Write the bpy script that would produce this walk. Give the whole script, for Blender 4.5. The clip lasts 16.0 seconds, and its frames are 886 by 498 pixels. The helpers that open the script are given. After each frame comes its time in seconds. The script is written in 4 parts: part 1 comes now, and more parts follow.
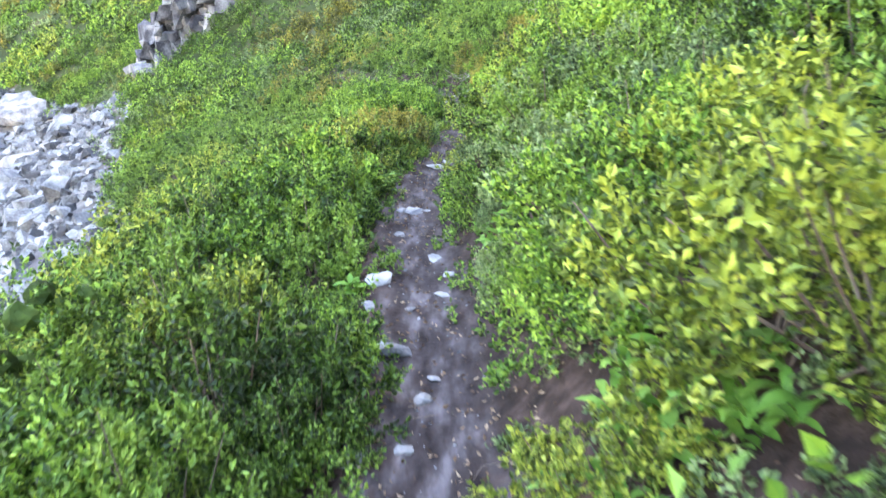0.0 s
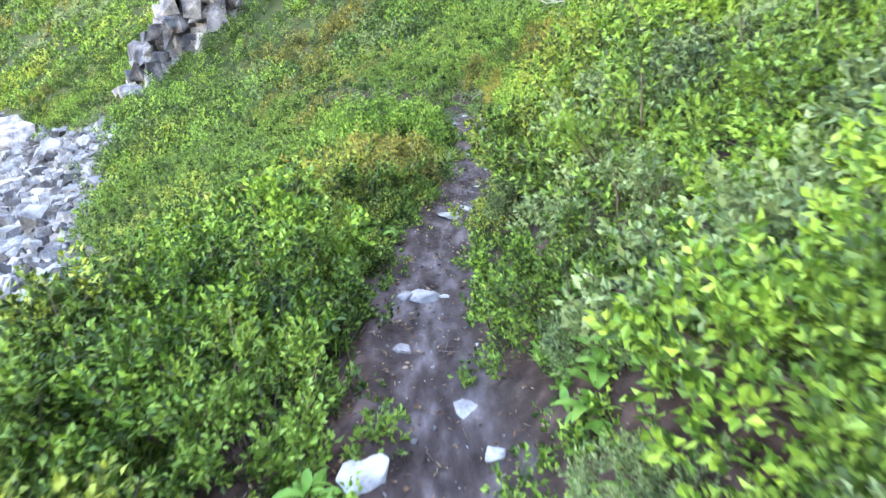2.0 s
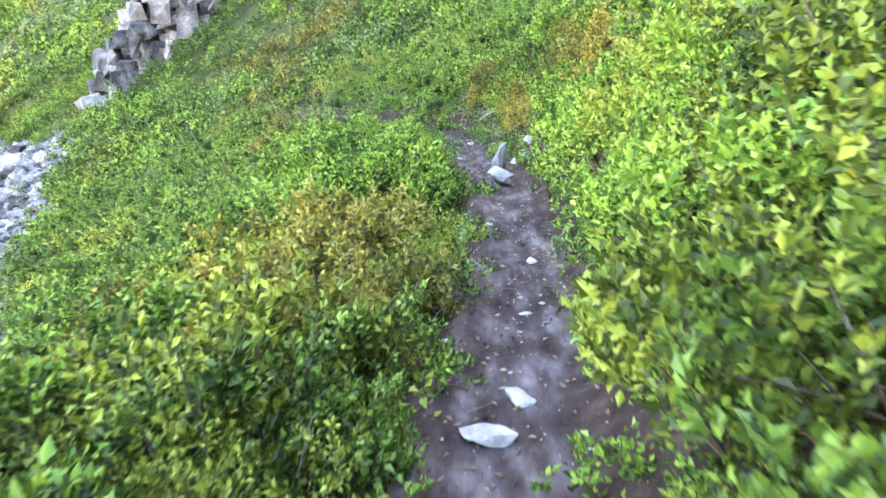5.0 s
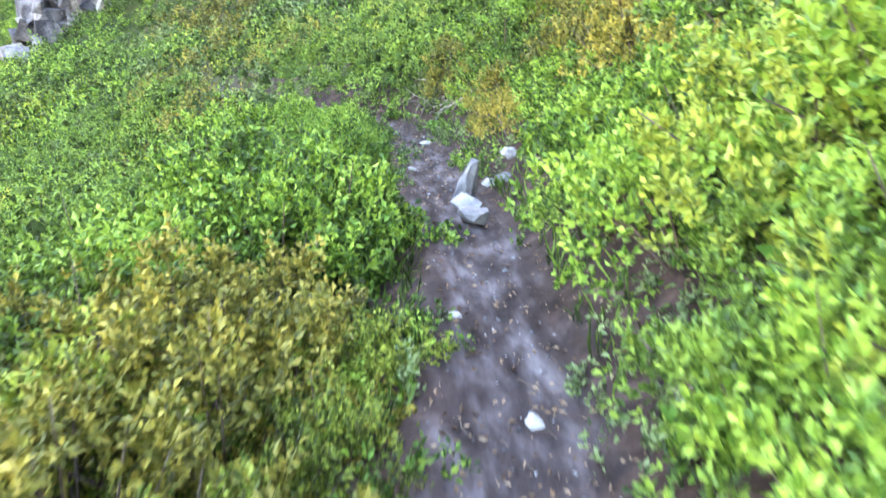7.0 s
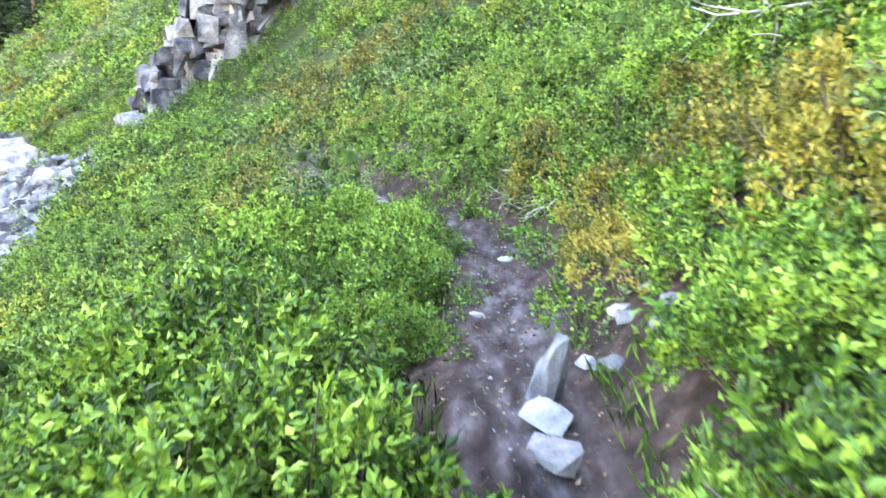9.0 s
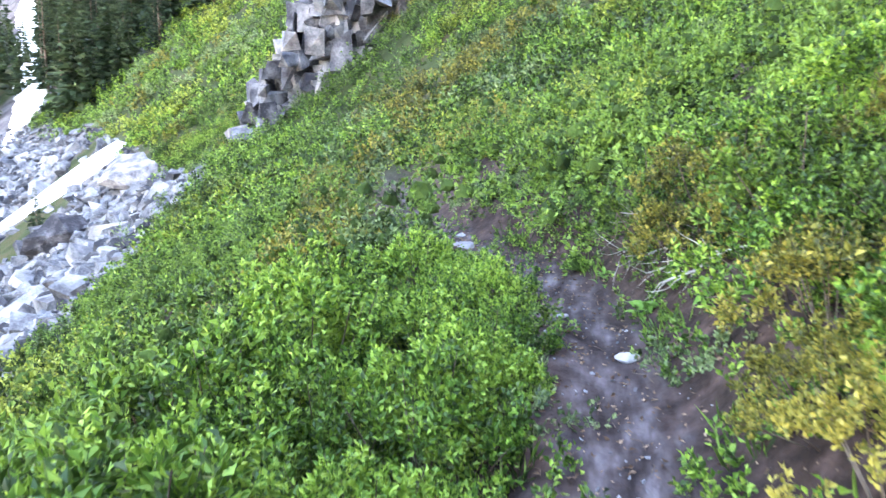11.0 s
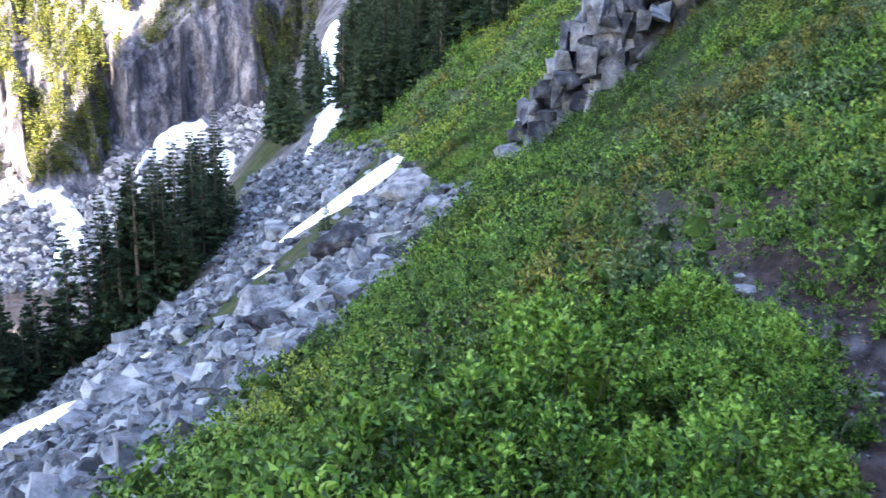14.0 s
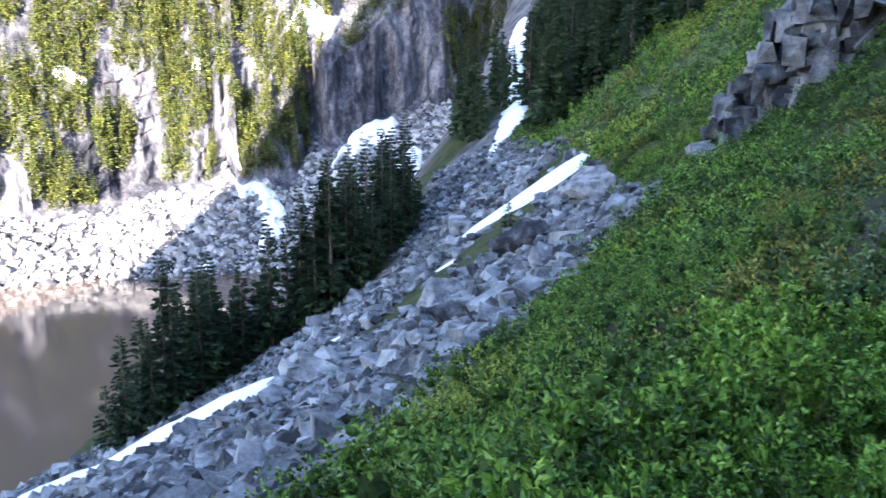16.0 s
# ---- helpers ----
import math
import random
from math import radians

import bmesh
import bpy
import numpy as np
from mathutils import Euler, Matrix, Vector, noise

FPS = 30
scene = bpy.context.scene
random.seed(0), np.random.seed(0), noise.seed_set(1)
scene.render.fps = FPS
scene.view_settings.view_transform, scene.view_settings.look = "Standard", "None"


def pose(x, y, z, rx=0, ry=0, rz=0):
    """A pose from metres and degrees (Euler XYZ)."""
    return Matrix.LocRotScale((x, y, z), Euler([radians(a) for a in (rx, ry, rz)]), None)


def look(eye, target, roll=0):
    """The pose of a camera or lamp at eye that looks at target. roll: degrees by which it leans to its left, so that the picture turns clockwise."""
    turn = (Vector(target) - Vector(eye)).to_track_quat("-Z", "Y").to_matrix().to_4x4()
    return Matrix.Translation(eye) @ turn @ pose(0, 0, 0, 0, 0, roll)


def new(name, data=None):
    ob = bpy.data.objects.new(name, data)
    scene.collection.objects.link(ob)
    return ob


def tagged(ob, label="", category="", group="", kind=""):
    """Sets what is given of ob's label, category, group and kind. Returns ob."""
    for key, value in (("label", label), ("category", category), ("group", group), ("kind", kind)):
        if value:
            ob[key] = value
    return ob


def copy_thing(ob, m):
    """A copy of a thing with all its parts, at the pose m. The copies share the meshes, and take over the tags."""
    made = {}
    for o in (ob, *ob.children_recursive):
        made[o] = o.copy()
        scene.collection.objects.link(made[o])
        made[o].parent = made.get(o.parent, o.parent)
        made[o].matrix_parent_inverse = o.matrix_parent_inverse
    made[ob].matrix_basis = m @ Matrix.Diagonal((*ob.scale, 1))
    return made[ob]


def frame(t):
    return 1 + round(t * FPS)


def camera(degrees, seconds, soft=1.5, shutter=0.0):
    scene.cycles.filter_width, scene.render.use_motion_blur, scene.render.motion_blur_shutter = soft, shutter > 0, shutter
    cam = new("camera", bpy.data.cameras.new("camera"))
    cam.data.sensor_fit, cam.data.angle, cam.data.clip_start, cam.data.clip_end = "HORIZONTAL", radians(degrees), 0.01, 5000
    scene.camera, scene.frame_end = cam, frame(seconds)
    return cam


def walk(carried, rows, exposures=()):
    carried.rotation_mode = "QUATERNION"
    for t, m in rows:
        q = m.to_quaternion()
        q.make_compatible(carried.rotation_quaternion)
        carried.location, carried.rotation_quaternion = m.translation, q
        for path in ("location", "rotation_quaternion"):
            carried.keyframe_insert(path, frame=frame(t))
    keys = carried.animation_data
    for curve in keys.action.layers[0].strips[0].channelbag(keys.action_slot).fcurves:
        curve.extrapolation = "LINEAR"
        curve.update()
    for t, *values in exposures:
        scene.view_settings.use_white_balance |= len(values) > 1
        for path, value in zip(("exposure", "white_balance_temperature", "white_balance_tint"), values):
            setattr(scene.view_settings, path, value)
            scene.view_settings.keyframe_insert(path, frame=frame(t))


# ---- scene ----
cam = camera(60.2, 16.0, soft=1.5, shutter=0.5)
METRES, EYE, TILT, LEAN, TURN = 12.0, 1.55, -17.0, -1.0, 0.0
ROWS = [
    (0.0, 0.0, 0.0, 0.0, 0.0, 0.0, -0.0),
    (0.5, -0.0057, 0.0424, 0.0104, 0.11, 1.3, 0.7),
    (1.0, -0.0063, 0.0873, 0.0197, 0.3, 1.65, 1.05),
    (1.5, -0.0088, 0.1361, 0.0293, 0.77, 2.48, 1.71),
    (2.0, -0.0106, 0.1809, 0.0382, 0.09, 1.39, 0.53),
    (2.5, -0.0095, 0.2251, 0.0493, 0.49, 1.61, 0.46),
    (3.0, -0.0138, 0.2712, 0.0593, 0.68, 1.6, -0.82),
    (3.5, -0.0158, 0.3197, 0.0726, 1.95, 2.47, -0.15),
    (6.0, -0.0231, 0.5302, 0.1361, -2.99, 0.23, 2.02),
    (6.5, -0.0186, 0.5704, 0.1477, -3.56, -1.2, 2.07),
    (7.0, -0.0153, 0.6091, 0.1618, -4.75, -0.13, -1.45),
    (7.5, -0.0068, 0.6514, 0.1771, -2.93, 2.43, -1.91),
    (8.0, -0.0019, 0.69, 0.1869, -0.61, 3.35, -2.35),
    (8.5, 0.0036, 0.7264, 0.2012, 0.3, 3.47, -2.7),
    (9.0, 0.0067, 0.7605, 0.2153, 2.89, 4.2, -3.57),
    (11.5, 0.0051, 0.9228, 0.2688, 13.98, 3.97, -5.01),
    (12.0, 0.0044, 0.9311, 0.2736, 17.7, 3.86, -6.05),
    (12.5, 0.0, 0.9319, 0.2741, 21.51, 4.06, -6.67),
    (13.0, -0.0027, 0.931, 0.2736, 24.59, 3.9, -7.43),
    (13.5, -0.0052, 0.9299, 0.2731, 27.45, 3.55, -8.25),
    (14.0, -0.0072, 0.9289, 0.2728, 30.31, 3.12, -9.17),
    (14.5, -0.0097, 0.927, 0.2724, 33.69, 2.71, -10.1),
    (15.0, -0.0118, 0.9244, 0.2718, 37.61, 1.82, -10.76),
    (15.5, -0.0124, 0.9227, 0.2715, 40.61, 1.06, -11.24),
    (16.0, -0.0134, 0.9194, 0.2713, 43.84, 0.44, -11.64),
]
walk(
    cam,
    [(t, pose(0, 0, EYE, TILT, LEAN, TURN) @ pose(METRES * x, METRES * y, METRES * z, 90 + pitch, roll, yaw)) for t, x, y, z, yaw, pitch, roll in ROWS],
    exposures=[(0.0, 4.72, 7200, 21), (9.0, 4.92, 7200, 20), (11.5, 4.55, 6800, 24), (13.0, 4.0, 6500, 24), (16.0, 3.05, 5700, 18)],
)

# ---- world and sun ----
SUN_ELEVATION, SUN_AZIMUTH = 15.0, 207.5  # azimuth: degrees from +y towards -x
world = bpy.data.worlds.new("world")
scene.world = world
world.use_nodes = True
sky = world.node_tree.nodes.new("ShaderNodeTexSky")
sky.sky_type = "NISHITA"
sky.sun_disc = False
sky.sun_elevation = radians(SUN_ELEVATION)
sky.sun_rotation = radians(-SUN_AZIMUTH)
sky.air_density, sky.dust_density = 1.0, 0.6
backing = world.node_tree.nodes["Background"]
backing.inputs["Strength"].default_value = 0.15
world.node_tree.links.new(sky.outputs[0], backing.inputs[0])
sun_data = bpy.data.lights.new("sun", "SUN")
sun_data.energy, sun_data.angle, sun_data.color = 5.0, radians(0.5), (1.0, 0.86, 0.66)
sun = new("sun", sun_data)
sa, se = radians(SUN_AZIMUTH), radians(SUN_ELEVATION)
sun.matrix_world = look((0, 0, 0), (math.sin(sa) * math.cos(se), -math.cos(sa) * math.cos(se), -math.sin(se)))


# ---- shape of the land ----
LAKE = -39.4
SHADE_SPUR = 25  # where the unseen spur, added for its shadow, begins to rise, towards the lake


def lattice(ix, iy, seed):
    n = (ix.astype(np.int64) * 374761393 + iy.astype(np.int64) * 668265263 + seed * 974711) & 0x7FFFFFFF
    n = ((n ^ (n >> 13)) * 1274126177) & 0x7FFFFFFF
    return ((n ^ (n >> 16)) & 0xFFFF) / 65535.0


def vnoise(x, y, seed=0):
    """Smooth value noise, -1 to 1, one cell a metre."""
    x, y = np.asarray(x, float), np.asarray(y, float)
    ix, iy = np.floor(x), np.floor(y)
    fx, fy = x - ix, y - iy
    fx, fy = fx * fx * (3 - 2 * fx), fy * fy * (3 - 2 * fy)
    a, b = lattice(ix, iy, seed), lattice(ix + 1, iy, seed)
    c, d = lattice(ix, iy + 1, seed), lattice(ix + 1, iy + 1, seed)
    return 2 * ((a + (b - a) * fx) * (1 - fy) + (c + (d - c) * fx) * fy) - 1


def fbm(x, y, seed=0, octaves=4):
    return sum(vnoise(x * 2 ** k, y * 2 ** k, seed + 17 * k) / 2 ** k for k in range(octaves)) / 1.8


def ease(t):
    t = np.clip(t, 0, 1)
    return t * t * (3 - 2 * t)


def soft(v, width):
    """A rounded max(v, 0)."""
    return 0.5 * (v + np.sqrt(v * v + width * width))


def trail_x(y):
    ys = [-8, 0, 2.3, 3.5, 4.5, 5.5, 6.3, 7.2, 8, 8.7, 9.7, 10.5, 11.4, 12.4, 13.2, 14.3, 15.3, 16.1, 16.9, 17.8, 19, 21.4, 25, 33, 42, 60]
    xs = [0.05, 0.02, 0.0, -0.03, -0.12, -0.22, -0.22, -0.14, 0.02, 0.14, 0.25, 0.31, 0.34, 0.24, 0.25, 0.19, 0.06, -0.15, -0.46, -1.0, -1.75, -2.62, -3.65, -6.6, -11, -18]
    return sum(np.interp(np.asarray(y, float) + o, ys, xs) for o in (-0.4, -0.2, 0, 0.2, 0.4)) / 5


def trail_z(y):
    return np.interp(y, [-8, 0, 4, 8, 12, 16.5, 25, 42], [0.05, 0.0, 0.04, 0.1, 0.17, 0.04, -0.65, -1.8])


def flank(x, y):
    """The hillside that the trail crosses, before the trail is cut."""
    up, on = soft(x, 0.3), soft(y - 11.5, 1.5)
    up = up - soft(up - 70, 10)
    xs, zs = [-300, -81, -42, -28, -24, -12, 0, 40], [-140, -41.8, -22.6, -15.8, -14.2, -6, 0, 0]
    z = 0.15 + sum(np.interp(x + o, xs, zs) for o in (-2, -1, 0, 1, 2)) / 5 + 0.52 * up + 0.12 * soft(up - 8, 4)
    bowl = ease((x + 135 + 0.6 * soft(y - 90, 5)) / 50)
    z = z + bowl * (0.005 * on * on - 0.0034 * soft(on - 48, 12) ** 2)
    z = z + 2.6 * np.exp(-(((x + 13) / 10) ** 2 + ((y - 47) / 14) ** 2))
    # Unseen rise behind the walk, added to block the sun from the slope.
    back = ease((-y - 60) / 60) * ease((x + SHADE_SPUR) / 30) * ease((y + 240) / 60)
    return z + 170 * back


CX, CY = 0.0, 11.5  # the middle of the cirque, from which its wall is laid out


def wall_foot(a):
    """Distance of the cliff's foot, by degrees from +y towards -x."""
    foot = np.interp(a, [10, 30, 40, 45.5, 50, 53.5, 54.6, 56, 60, 60.8, 62, 68, 74, 85, 110], [250, 250, 240, 226, 216, 206, 212, 193, 191, 203, 191, 190, 188, 190, 200])
    return foot + 2.5 * vnoise(a / 2.1, 0 * a, 5) + 1.2 * vnoise(a / 0.7, 0 * a, 6)


def wall_floor(a):
    """Height of the scree where it meets the cliff."""
    shore = np.interp(a, [10, 45, 56, 61, 68, 72, 110], [172, 170, 168, 165, 168, 170, 172])
    return LAKE + 0.6 * (wall_foot(a) - shore)


def wall_point(a, h):
    """A point of the cirque wall: degrees round the middle, metres above the cliff's foot (under 0 on the scree)."""
    a, h = np.asarray(a, float), np.asarray(h, float)
    up = np.maximum(h, 0)
    side = a * 3.4
    bluff = ease((a - 44.2) / 1.2) * ease((55.2 - a) / 1.0) + ease((a - 59.6) / 0.7) * ease((61.8 - a) / 0.7)
    bench = 20 + 12 * ease((55 - a) / 8) + 3 * vnoise(side / 9, 0 * a, 7)
    sheer = np.minimum(up, bench) / 5.0 + np.clip(up - bench, 0, 14) / 0.75 + np.maximum(up - bench - 14, 0) / 2.2
    wooded = np.minimum(up, 34) / 1.55 + np.maximum(up - 34, 0) / 1.15
    back = bluff * sheer + (1 - bluff) * wooded
    relief = ease(up / 3) * (4.5 * vnoise(side / 11, h / 40, 8) + 3.4 * np.abs(vnoise(side / 4.2, h / 18, 9)) + 1.0 * vnoise(side / 1.7, h / 6, 10) + 0.5 * vnoise(side / 0.8, h / 2.2, 11))
    step = h / 6.5 + 1.3 * vnoise(side / 8, h / 9, 12)
    relief = relief + ease(up / 5) * 0.7 * (step - np.floor(step) - 0.5) * (1 - 0.5 * bluff)
    relief = relief + (1 - ease(up / 2)) * 0.35 * vnoise(side / 1.5, h / 1.1, 13)
    r = wall_foot(a) + np.minimum(h, 0) / 0.6 + back + relief
    t = np.radians(a)
    return np.stack([CX - r * np.sin(t), CY + r * np.cos(t), wall_floor(a) + h + 0.25 * ease(up) * vnoise(side / 1.3, h / 1.3, 14)], -1)


def height(x, y):
    x, y = np.asarray(x, float), np.asarray(y, float)
    tx = trail_x(y)
    w = x - tx
    flat = np.where(np.abs(w) < 0.24, 0, w - np.sign(w) * 0.24 * np.exp(-(np.abs(w) - 0.24) / 3))
    z = flank(tx + flat, y)
    near = np.exp(-(w / 5.0) ** 2) * ease((60 - y) / 20) * ease((y + 40) / 20)
    z = z + near * (trail_z(y) - flank(tx, y))
    dist = np.hypot(x, y - 11)
    z = z + 0.05 * fbm(x / 0.9, y / 0.9, 21, 3) * (1 - 0.8 * np.exp(-(w / 0.4) ** 2)) + 0.004 * fbm(x / 0.22, y / 0.22, 25, 2) * (np.abs(w) < 3)
    z = z + 0.5 * fbm(x / 6, y / 6, 22, 3) * ease((np.abs(w) - 2) / 9)
    z = z + 1.6 * fbm(x / 22, y / 22, 23, 3) * ease((dist - 25) / 50)
    # the cut bank above the trail and the worn hollow in it
    z = z + 0.13 * ease((w - 0.3) / 0.35) * near - 0.04 * np.exp(-(w / 0.2) ** 2) * near
    return np.maximum(z, LAKE - 6)
# ---- end of the land ----

# ---- materials ----
def material(name, colours, scale=6.0, rough=0.85, bump=0.3, fine=60.0, island=0.0, per_object=0.0, leaf=0.0, spec=0.3):
    """A rough natural surface: colours blended by coarse and fine noise, with relief. island, per_object: how far single pieces differ."""
    m = bpy.data.materials.new(name)
    m.use_nodes = True
    t, n = m.node_tree, m.node_tree.nodes
    link = t.links.new
    shade = n["Principled BSDF"]
    out = n["Material Output"]
    place = n.new("ShaderNodeNewGeometry")
    coarse = n.new("ShaderNodeTexNoise")
    coarse.inputs["Scale"].default_value, coarse.inputs["Detail"].default_value = scale, 5
    grain = n.new("ShaderNodeTexNoise")
    grain.inputs["Scale"].default_value, grain.inputs["Detail"].default_value = fine, 3
    for tex in (coarse, grain):
        link(place.outputs["Position"], tex.inputs["Vector"])
    mix = n.new("ShaderNodeMath")
    mix.operation = "MULTIPLY_ADD"
    link(grain.outputs[0], mix.inputs[0])
    mix.inputs[1].default_value = 0.35
    link(coarse.outputs[0], mix.inputs[2])
    level = mix.outputs[0]
    for amount, node, socket in ((island, place, "Random Per Island"), (per_object, n.new("ShaderNodeObjectInfo"), "Random")):
        if amount:
            add = n.new("ShaderNodeMath")
            add.operation = "MULTIPLY_ADD"
            link(node.outputs[socket], add.inputs[0])
            add.inputs[1].default_value = amount
            less = n.new("ShaderNodeMath")
            less.operation = "SUBTRACT"
            link(level, less.inputs[0])
            less.inputs[1].default_value = amount / 2
            link(less.outputs[0], add.inputs[2])
            level = add.outputs[0]
    ramp = n.new("ShaderNodeValToRGB")
    e = ramp.color_ramp.elements
    spots = [0.42 + 0.5 * k / max(1, len(colours) - 1) for k in range(len(colours))]
    e[0].position, e[0].color = spots[0], (*colours[0], 1)
    e[1].position, e[1].color = spots[-1], (*colours[-1], 1)
    for spot, colour in zip(spots[1:-1], colours[1:-1]):
        e.new(spot).color = (*colour, 1)
    link(level, ramp.inputs[0])
    link(ramp.outputs[0], shade.inputs["Base Color"])
    shade.inputs["Roughness"].default_value = rough
    shade.inputs["Specular IOR Level"].default_value = spec
    if bump:
        relief = n.new("ShaderNodeBump")
        relief.inputs["Strength"].default_value = bump
        relief.inputs["Distance"].default_value = 1.0 / fine
        link(mix.outputs[0], relief.inputs["Height"])
        link(relief.outputs[0], shade.inputs["Normal"])
    if leaf:
        thin = n.new("ShaderNodeBsdfTranslucent")
        link(ramp.outputs[0], thin.inputs[0])
        blend = n.new("ShaderNodeMixShader")
        blend.inputs[0].default_value = leaf
        link(shade.outputs[0], blend.inputs[1])
        link(thin.outputs[0], blend.inputs[2])
        link(blend.outputs[0], out.inputs[0])
    return m


LEAF_GREEN = material("leaf_green", [(0.014, 0.032, 0.005), (0.058, 0.12, 0.016), (0.18, 0.29, 0.046)], 1.6, 0.45, 0, 20, 0.6, 0.3, 0.08, spec=0.28)
LEAF_LIME = material("leaf_lime", [(0.022, 0.055, 0.007), (0.092, 0.195, 0.022), (0.28, 0.42, 0.06)], 1.6, 0.45, 0, 20, 0.6, 0.25, 0.08, spec=0.28)
LEAF_YELLOW = material("leaf_yellow", [(0.03, 0.052, 0.008), (0.125, 0.18, 0.022), (0.33, 0.385, 0.06)], 1.6, 0.45, 0, 20, 0.6, 0.25, 0.08, spec=0.28)
LEAF_RUST = material("leaf_rust", [(0.05, 0.058, 0.012), (0.17, 0.17, 0.028), (0.37, 0.31, 0.06)], 1.6, 0.45, 0, 20, 0.5, 0.25, 0.08, spec=0.28)
LEAF_GREY = material("leaf_grey", [(0.025, 0.048, 0.018), (0.095, 0.15, 0.05), (0.22, 0.29, 0.115)], 1.6, 0.45, 0, 20, 0.5, 0.25, 0.08, spec=0.28)
LEAF_BROAD = material("leaf_broad", [(0.06, 0.15, 0.022), (0.12, 0.27, 0.04), (0.2, 0.36, 0.07)], 3, 0.4, 0.2, 40, 0.3, 0.25, 0.2, spec=0.22)
# Dark green for the brush cores: inner shade put into the colour.
BRUSH_SHADE = material("brush_shade", [(0.01, 0.018, 0.005), (0.03, 0.055, 0.012), (0.065, 0.11, 0.022)], 3.0, 0.8, 1.0, 14, 0.3, 0, 0, spec=0.1)
DEAD_LEAF = material("dead_leaf", [(0.07, 0.04, 0.025), (0.16, 0.1, 0.06), (0.33, 0.24, 0.16)], 12, 0.9, 0, 60, 0.6)
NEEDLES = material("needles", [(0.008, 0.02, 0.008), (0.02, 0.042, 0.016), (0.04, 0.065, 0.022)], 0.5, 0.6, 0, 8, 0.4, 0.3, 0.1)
# Brighter, yellower than the near needles: sunlight on the wall put into colour.
NEEDLES_SUNLIT = material("needles_sunlit", [(0.025, 0.04, 0.01), (0.085, 0.105, 0.02), (0.17, 0.175, 0.03)], 0.3, 0.6, 0, 8, 0.4, 0.0, 0.1)
BARK = material("bark", [(0.05, 0.035, 0.025), (0.11, 0.08, 0.06), (0.2, 0.16, 0.13)], 8, 0.9, 0.5, 90, 0.2)
GREY_WOOD = material("grey_wood", [(0.16, 0.14, 0.13), (0.3, 0.28, 0.26), (0.45, 0.42, 0.4)], 8, 0.9, 0.5, 90, 0.3)
ROCK = material("rock", [(0.03, 0.032, 0.037), (0.115, 0.12, 0.128), (0.225, 0.233, 0.243), (0.38, 0.383, 0.388)], 0.9, 0.85, 0.6, 11, 0.35, 0.25)
CRAG_ROCK = material("crag_rock", [(0.022, 0.022, 0.027), (0.075, 0.075, 0.083), (0.16, 0.16, 0.17), (0.3, 0.29, 0.29)], 1.3, 0.88, 0.9, 9, 0.2, 0.35)
PALE_STONE = material("pale_stone", [(0.1, 0.1, 0.11), (0.22, 0.22, 0.225), (0.38, 0.375, 0.37)], 9, 0.8, 0.5, 80, 0.3, 0.3)
# Paler than the talus rock: glaring sun on the scree put into its colour.
SCREE_SUNLIT = material("scree_sunlit", [(0.1, 0.1, 0.105), (0.28, 0.275, 0.27), (0.5, 0.49, 0.48)], 0.4, 0.9, 0.5, 6, 0.4)
SNOW = material("snow", [(0.74, 0.76, 0.79), (0.83, 0.84, 0.86), (0.88, 0.89, 0.9)], 0.5, 0.7, 0.25, 5)


def water_material():
    m = bpy.data.materials.new("lake_water")
    m.use_nodes = True
    n, link = m.node_tree.nodes, m.node_tree.links.new
    s = n["Principled BSDF"]
    s.inputs["Base Color"].default_value = (0.125, 0.09, 0.07, 1)
    s.inputs["Roughness"].default_value = 0.06
    s.inputs["IOR"].default_value = 1.33
    place, tex, relief = n.new("ShaderNodeNewGeometry"), n.new("ShaderNodeTexNoise"), n.new("ShaderNodeBump")
    tex.inputs["Scale"].default_value, tex.inputs["Detail"].default_value = 0.7, 5
    relief.inputs["Strength"].default_value, relief.inputs["Distance"].default_value = 0.12, 0.12
    link(place.outputs["Position"], tex.inputs["Vector"])
    link(tex.outputs[0], relief.inputs["Height"])
    link(relief.outputs[0], s.inputs["Normal"])
    return m


